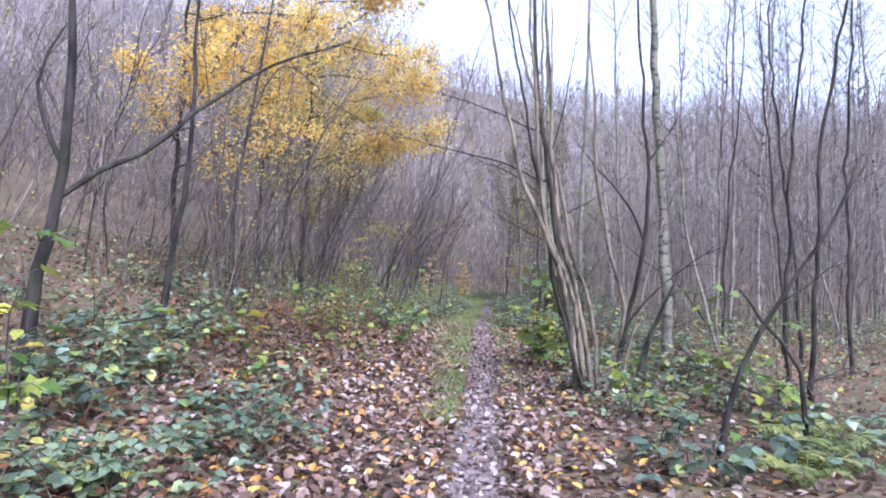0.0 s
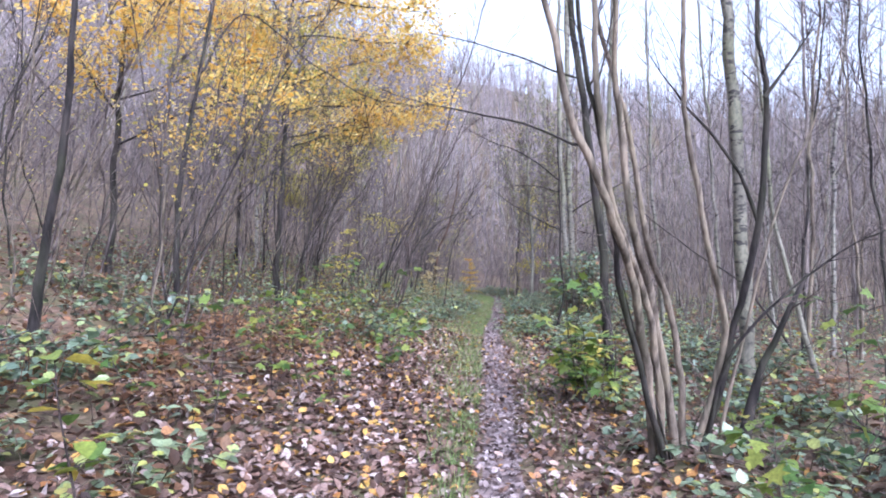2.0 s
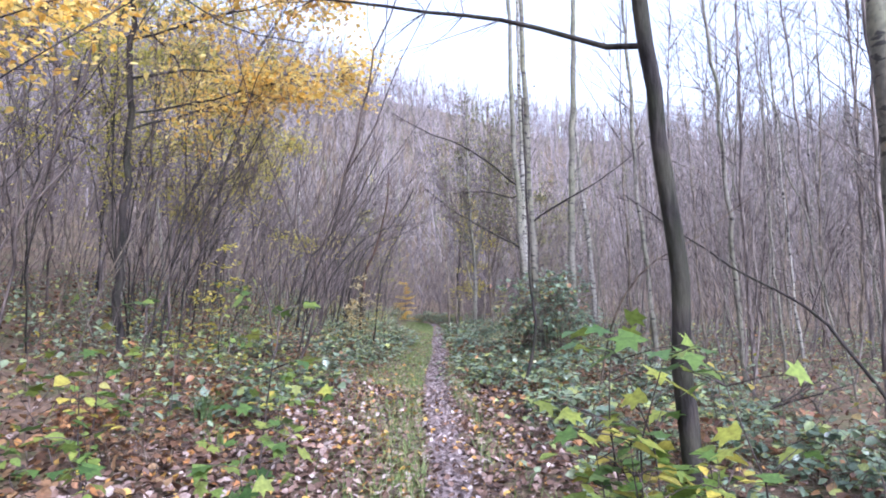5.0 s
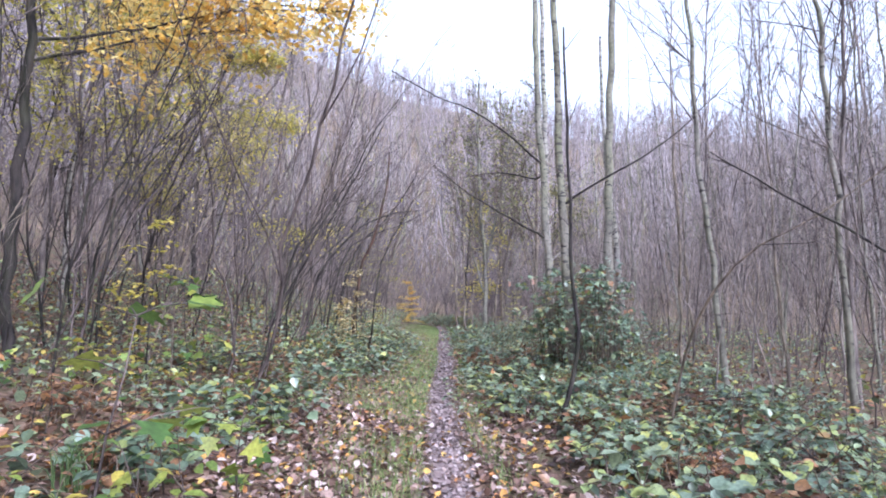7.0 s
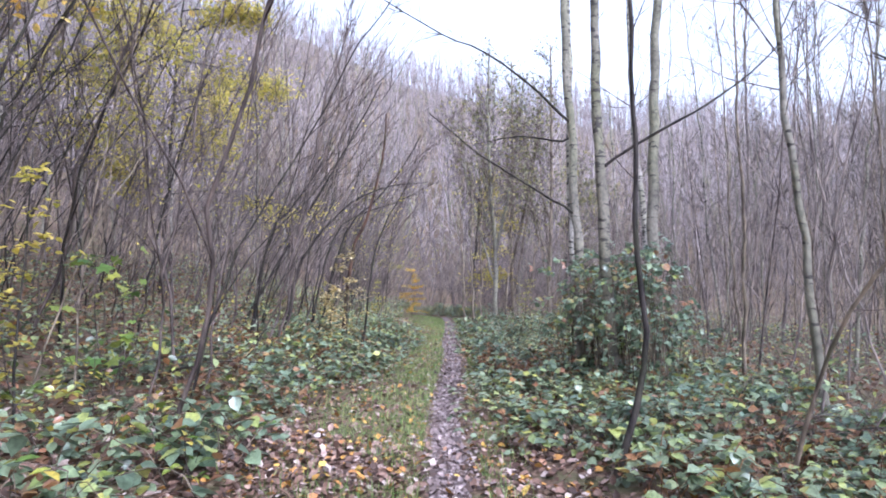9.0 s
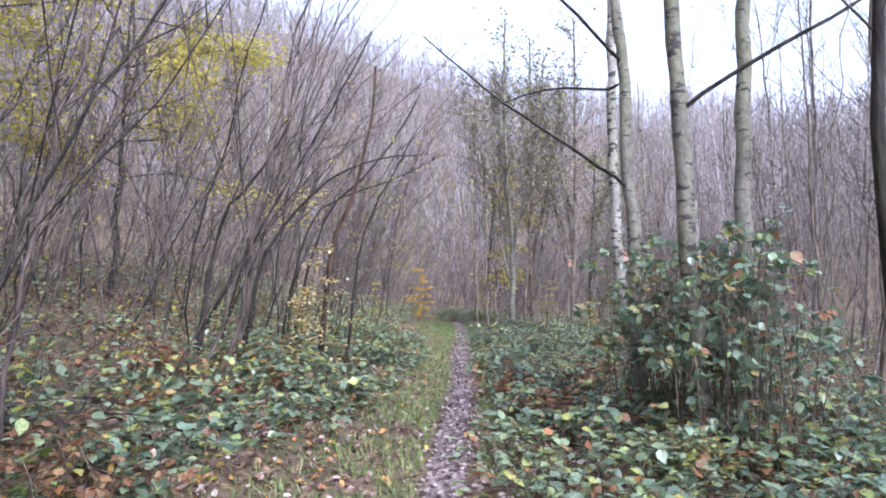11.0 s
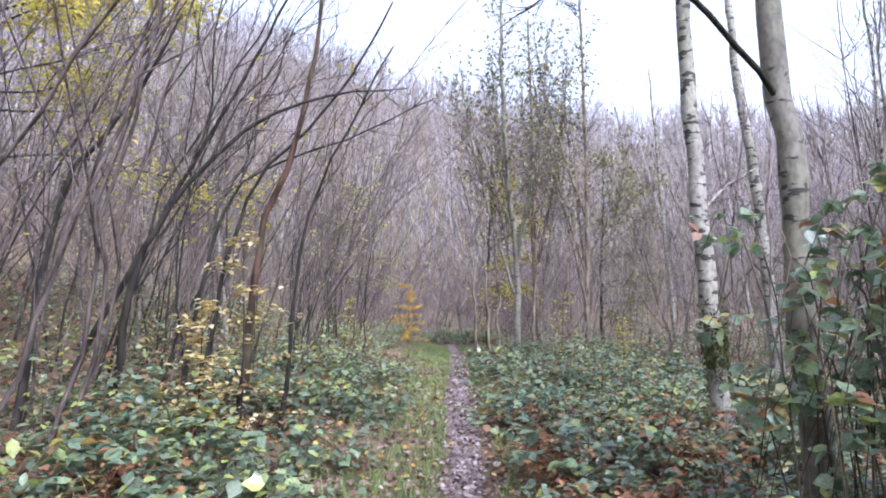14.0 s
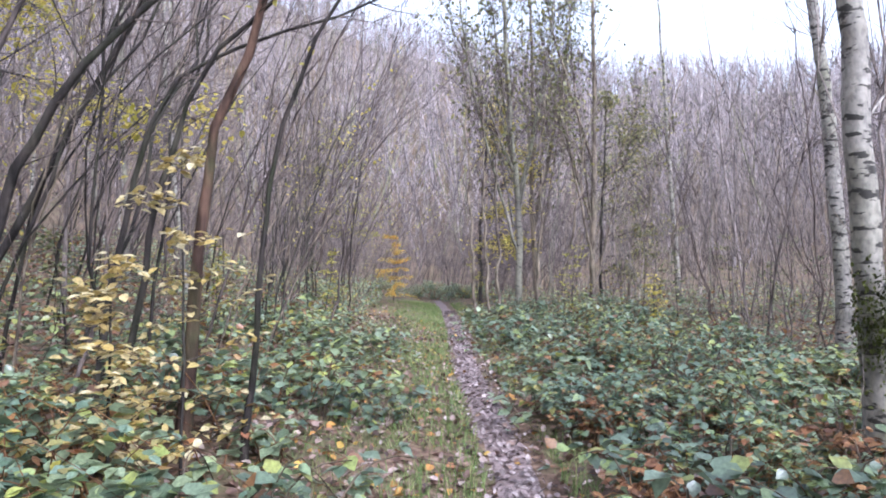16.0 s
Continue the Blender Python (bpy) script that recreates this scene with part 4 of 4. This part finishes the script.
SE = [seedling(i, 0.55 + 0.12 * i, 18, 0.1, M_GREEN, "young broadleaf seedling with yellow-green leaves", LOBED if i % 2 else OVAL, (0, 0, 0)) for i in range(4)]
spots = [(1.22 + rng.normal(0, 0.17), 10.0 + rng.normal(0, 0.35)) for _ in range(22)]
spread(SE, spots, rng, 0.9, 1.35)
spots = [(-2.55, 3.6), (-2.75, 3.9), (-3.1, 4.4), (-2.3, 13.2), (-2.6, 12.9), (-2.0, 14.1)]
for _ in range(50):
    y = rng.uniform(4, 20)
    spots.append((trail_x(y) - rng.uniform(1.3, 4.0), y))
for _ in range(14):
    y = rng.uniform(5, 9)
    spots.append((trail_x(y) + rng.uniform(1.4, 3.2), y))
for x, y in spots:
    copy_thing(SE[int(rng.integers(0, 4))], Matrix.Translation((x, y, height(x, y) - 0.01)) @ pose(0, 0, 0, 0, 0, rng.uniform(0, 360)).to_4x4() @ Matrix.Scale(rng.uniform(0.6, 1.2), 4))

# beech sapling in cream and yellow leaf
def beech_sapling(at, tall, leaves, mat, label, seed):
    rng = np.random.default_rng(seed)
    root = thing("beech_sapling", (at[0], at[1], height(*at) - 0.03), label, "sapling")
    s = Shape()
    line = grow(s, (0, 0, 0), (0.05, 0, 1), tall, 0.012, rng, 9, 0.08, 0.05, 6)
    part("stem", s, M_DARK, root)
    t, tips = Shape(), []
    for k in range(26):
        i = 1 + int(k / 26 * 8)
        a = rng.uniform(0, 2 * math.pi)
        q = grow(t, line[i], (math.cos(a), math.sin(a), 0.2), tall * 0.30 * (1.25 - i / 9), 0.004, rng, 5, -0.02, 0.12, 3)
        tips += list(q[1:]) + list((q[1:] + q[:-1]) / 2)
    part("crown", t, M_TWIG, root, kind="stuff")
    tips = np.array(tips)
    lf = Shape()
    p = tips[rng.integers(0, len(tips), leaves)] + rng.normal(0, 0.03, (leaves, 3))
    scatter(lf, OVAL, p, rng.uniform(0.055, 0.085, leaves), rng, 0.3, -0.15)
    part("foliage", lf, mat, root, kind="stuff", smooth=False)


beech_sapling((-1.25, 24.4), 2.2, 420, M_CREAM, "young beech sapling in cream and yellow leaf", 51)
beech_sapling((-1.5, 24.0), 1.4, 460, M_CREAM, "low beech sapling with yellowing leaves", 52)
beech_sapling((-2.85, 16.7), 2.2, 260, M_LIME, "hazel sapling with pale yellow-green leaves", 53)
beech_sapling((-0.15, 41.2), 2.4, 1700, M_YELLOW, "far sapling with orange-yellow leaves", 54)
beech_sapling((-1.4, 33.0), 1.6, 240, M_LIME, "small sapling with yellow-green leaves", 55)

for i, (x, y, tall, n) in enumerate([(4.5, 31.5, 1.3, 170), (5.6, 33.0, 1.8, 240), (6.9, 32.0, 1.5, 200), (4.0, 35.0, 2.0, 260), (7.8, 35.0, 2.2, 260), (9.2, 34.0, 1.7, 200), (2.4, 39.5, 1.8, 220), (6.2, 36.4, 2.4, 300), (10.5, 37.0, 2.4, 260), (-2.6, 30.0, 1.5, 180), (-2.0, 36.0, 1.8, 220), (-3.2, 27.0, 1.4, 180)]):
    beech_sapling((x, y), tall, n, M_OLIVE if i % 3 else M_LIME, "low shrub with dull olive leaves at the thicket edge" if i % 3 else "low shrub with yellowing leaves at the thicket edge", 560 + i)

# ground cover under the thickets
rng = np.random.default_rng(77)
cover, stalks = Shape(), Shape()
n = 38000
side = rng.random(n) < 0.62
y = rng.uniform(6, 46, n)
cx = np.array([trail_x(v) for v in y])
x = np.where(side, cx - 2.1 - 7 * rng.random(n) ** 1.3, cx + 2.4 + 11 * rng.random(n))
thick = np.array([noise.noise((a * 0.5, b * 0.5, 4)) for a, b in zip(x, y)])
keep = (thick > -0.35) & ~((y < 15.5) & (x < cx) & (x > cx - 3.5) & (thick < 0.25)) & ~((y < 15.5) & (x < cx) & (rng.random(n) < 0.65))
x, y, thick = x[keep], y[keep], thick[keep]
p = np.array([(a, b, height(a, b)) for a, b in zip(x, y)])
p[:, 2] += rng.random(len(p)) ** 1.3 * (0.3 + 0.6 * np.clip(thick + 0.3, 0, 1))
scatter(cover, OVAL, p, rng.uniform(0.06, 0.12, len(p)), rng, 0.4, -0.1)
herbs = Shape()
pick = p[rng.random(len(p)) < 0.035]
scatter(herbs, OVAL, pick + rng.normal(0, 0.08, pick.shape) + (0, 0, 0.14), rng.uniform(0.06, 0.11, len(pick)), rng, 0.4, -0.1)
tagged(new("undergrowth", herbs.mesh("undergrowth", M_LIME, False)), "yellowing herb leaves among the undergrowth", "undergrowth", kind="stuff")
tagged(new("undergrowth", cover.mesh("undergrowth", M_BRAMBLE, False)), "green bramble and herb cover under the thicket", "undergrowth", kind="stuff")
for a, b in zip(rng.uniform(-11, -2.2, 1500), rng.uniform(7, 42, 1500)):
    grow(stalks, (a, b, height(a, b) - 0.02), (rng.normal(0.25, 0.5), rng.normal(0, 0.4), 1), rng.uniform(0.4, 1.7), 0.005, rng, 4, 0.0, 0.2, 3)
for a, b in zip(rng.uniform(2.3, 13, 1300), rng.uniform(6, 42, 1300)):
    grow(stalks, (a, b, height(a, b) - 0.02), (rng.normal(0, 0.5), rng.normal(0, 0.4), 1), rng.uniform(0.4, 1.5), 0.005, rng, 4, 0.0, 0.2, 3)
dead = Shape()
p = np.array([(a, b, height(a, b) + 0.22 * rng.random()) for a, b in zip(np.concatenate([rng.uniform(-9, -1.5, 9000), rng.uniform(2, 9, 3500)]), 5 + 33 * rng.random(12500) ** 1.2)])
scatter(dead, CURLED, p, rng.uniform(0.05, 0.11, len(p)), rng, 0.5)
tagged(new("dead_bracken", dead.mesh("dead_bracken", M_RUSSET, False)), "withered russet bracken litter under the thicket", "undergrowth", kind="stuff")
tagged(new("dead_stalks", stalks.mesh("dead_stalks", M_TWIG)), "dead stalks and whips among the undergrowth", "undergrowth", kind="stuff")

# ---------- leaf litter, grass, sticks ----------
rng = np.random.default_rng(31)
lit, trod = Shape(), Shape()


def on_ground(x, y, up=0.01):
    return [(a, b, height(a, b) + up) for a, b in zip(x, y)]


def litter(n, y0, y1, off, wid, lo, hi, shape):
    y = rng.uniform(y0, y1, n)
    x = np.array([trail_x(v) for v in y]) + rng.normal(off, wid, n)
    if shape is lit:
        d = np.abs(x - np.array([trail_x(v) for v in y]))
        keep = (d > 0.24) | (rng.random(n) < 0.18)
        x, y = x[keep], y[keep]
        n = len(x)
    p = np.array(on_ground(x, y, 0.0))
    p[:, 2] += rng.uniform(0.005, 0.035, n)
    half = n // 2
    scatter(shape, CURLED, p[:half], rng.uniform(lo, hi, half), rng, 0.45)
    scatter(shape, OVAL, p[half:], rng.uniform(lo, hi, n - half), rng, 0.38)


litter(31000, 2.5, 18, -0.9, 1.3, 0.045, 0.10, lit)
litter(11000, 16, 36, -1.2, 1.2, 0.045, 0.09, lit)
litter(6500, 2.5, 40, -3.4, 2.0, 0.05, 0.10, lit)
litter(9000, 2.5, 36, 1.4, 1.2, 0.05, 0.10, lit)
tagged(new("leaf_litter", lit.mesh("leaf_litter", M_LITTER, False)), "fallen brown, tan and ochre leaves covering the ground", "leaves", kind="stuff")
litter(9000, 2.5, 40, 0.0, 0.13, 0.03, 0.07, trod)
tagged(new("trodden_leaves", trod.mesh("trodden_leaves", M_TRAIL_LEAF, False)), "trodden pale leaves on the footpath", "leaves", kind="stuff")

gr = Shape()
n = 38000
y = 6 + 37 * rng.random(n) ** 0.8
cx = np.array([trail_x(v) for v in y])
x = cx - 0.22 - np.abs(rng.normal(0, 0.55, n)) * np.clip((y - 4) / 12, 0.35, 1.4)
right = rng.random(n) < 0.18
x = np.where(right, cx + 0.28 + np.abs(rng.normal(0, 0.2, n)), x)
keep = np.array([noise.noise((a * 1.1, b * 1.1, 2)) > -0.25 for a, b in zip(x, y)])
x, y = x[keep], y[keep]
scatter(gr, BLADE, on_ground(x, y, 0.0), rng.uniform(0.05, 0.17, len(x)), rng, 0.4, 0.95)
tagged(new("grass", gr.mesh("grass", M_GRASS, False)), "short grass growing along the footpath edge", "grass", kind="stuff")


def stick(x, y, length, r, turn, seed):
    rng = np.random.default_rng(seed)
    s = Shape()
    z = height(x, y)
    q = grow(s, (0, 0, 0), (math.cos(turn), math.sin(turn), 0.02), length, r, rng, 7, 0.0, 0.06, 6)
    grow(s, q[3], (math.cos(turn + 0.7), math.sin(turn + 0.7), 0.1), length * 0.35, r * 0.5, rng, 4, 0, 0.1, 4)
    ob = new("fallen_stick", s.mesh("fallen_stick", M_STICK))
    ex, ey = x + math.cos(turn) * length, y + math.sin(turn) * length
    ob.matrix_world = Matrix.Translation((x, y, z + r * 0.8)) @ Euler((0, -math.atan2(height(ex, ey) - z, length) * 1.0, 0)).to_matrix().to_4x4()
    tagged(ob, "dead fallen stick lying in leaves", "stick", "fallen sticks")


for i, (x, y, ln, r, a) in enumerate([(-3.6, 9.6, 1.5, 0.03, 0.1), (-3.3, 9.9, 1.3, 0.025, -0.2), (-3.9, 8.9, 1.4, 0.028, 0.05), (-2.6, 6.5, 1.2, 0.015, 0.4), (1.9, 18.4, 1.4, 0.014, -0.6), (2.1, 15.6, 1.6, 0.018, 0.4)]):
    stick(x, y, ln, r, a, 400 + i)
for i in range(34):
    y = rng.uniform(4, 32)
    x = trail_x(y) + (-rng.uniform(1.0, 4.5) if rng.random() < 0.65 else rng.uniform(0.8, 3.5))
    stick(x, y, rng.uniform(0.4, 1.2), rng.uniform(0.006, 0.014), rng.uniform(0, 6.28), 430 + i)


def brush(x, y, length, turn, seed):
    """A dead branch fallen among the brambles, its twigs still on it."""
    rng = np.random.default_rng(seed)
    z = height(x, y)
    root = thing("fallen_branch", (x, y, z), "dead dark branch fallen among the brambles", "branch", "fallen branches")
    s, t = Shape(), Shape()
    q = grow(s, (0, 0, 0.02), (math.cos(turn), math.sin(turn), 0.3), length, 0.018, rng, 9, -0.035, 0.1, 6)
    part("stem", s, M_DARK, root)
    twigs_on(t, q, rng, 14, 0.8, 0.007, 0.1, 0.8, 3, 0.02)
    part("spray", t, M_TWIG, root, kind="stuff")


for i, (x, y, ln, a) in enumerate([(3.0, 13.2, 2.2, 0.4), (3.6, 12.6, 1.9, 0.9), (4.4, 13.6, 2.0, 2.6), (3.3, 14.2, 1.7, -0.3), (2.7, 17.4, 1.5, -0.3), (2.3, 16.9, 1.4, 0.1), (2.9, 7.3, 1.6, 0.3), (3.4, 6.2, 1.5, 2.2), (-4.3, 9.4, 1.8, 0.2), (-3.4, 18.4, 1.7, 0.4), (-2.9, 19.2, 1.5, -0.2), (-4.2, 6.2, 1.5, 0.5)]):
    brush(x, y, ln, a, 480 + i)


def fern(x, y, fronds, reach, seed):
    """Arching fronds, each a midrib with paired leaflets that shorten to the tip."""
    rng = np.random.default_rng(seed)
    root = thing("fern", (x, y, height(x, y)), "yellowing green fern growing in leaf litter", "fern", "ferns")
    for k in range(fronds):
        a = k * 2 * math.pi / fronds + rng.normal(0, 0.25)
        r = reach * rng.uniform(0.75, 1.15)
        d = np.array((math.cos(a), math.sin(a), 0))
        line = curve_through([(0, 0, -0.02), d * r * 0.35 + (0, 0, r * 0.45), d * r * 0.75 + (0, 0, r * 0.5), d * r + (0, 0, r * 0.3)], r / 16)
        s = Shape()
        s.tube(line, np.linspace(0.004, 0.001, len(line)), 3)
        for side in (-1, 1):
            q = line[2:]
            size = r * 0.3 * np.sin(np.linspace(0.5, 3.0, len(q)))
            scatter(s, NARROW, q, size, rng, 0.12, -0.15, np.full(len(q), a - math.pi / 2 + side * 1.25))
        part("frond", s, M_FERN, root, smooth=False)


def grass_tuft(x, y, blades, tall, seed):
    rng = np.random.default_rng(seed)
    s = Shape()
    for _ in range(blades):
        a, r, h = rng.uniform(0, 2 * math.pi), tall * rng.uniform(0.15, 0.6), tall * rng.uniform(0.6, 1.1)
        o = np.array((*rng.normal(0, 0.05, 2), -0.02))
        d = np.array((math.cos(a), math.sin(a), 0))
        line = curve_through([o, o + d * r * 0.3 + (0, 0, h * 0.6), o + d * r + (0, 0, h * rng.uniform(0.6, 1.0))], 0.12)
        s.tube(line, np.linspace(0.007, 0.001, len(line)), 3)
    tagged(new("grass_tuft", s.mesh("grass_tuft", M_GRASS)), "tuft of long green grass blades on the bank", "grass").matrix_world = Matrix.Translation((x, y, height(x, y)))


grass_tuft(-2.15, 13.8, 34, 0.45, 540)
grass_tuft(-1.75, 12.9, 18, 0.3, 541)
for i, (x, y, n, r) in enumerate([(2.7, 5.0, 8, 0.5), (3.0, 5.7, 7, 0.42), (2.2, 4.3, 7, 0.38)]):
    fern(x, y, n, r, 520 + i)
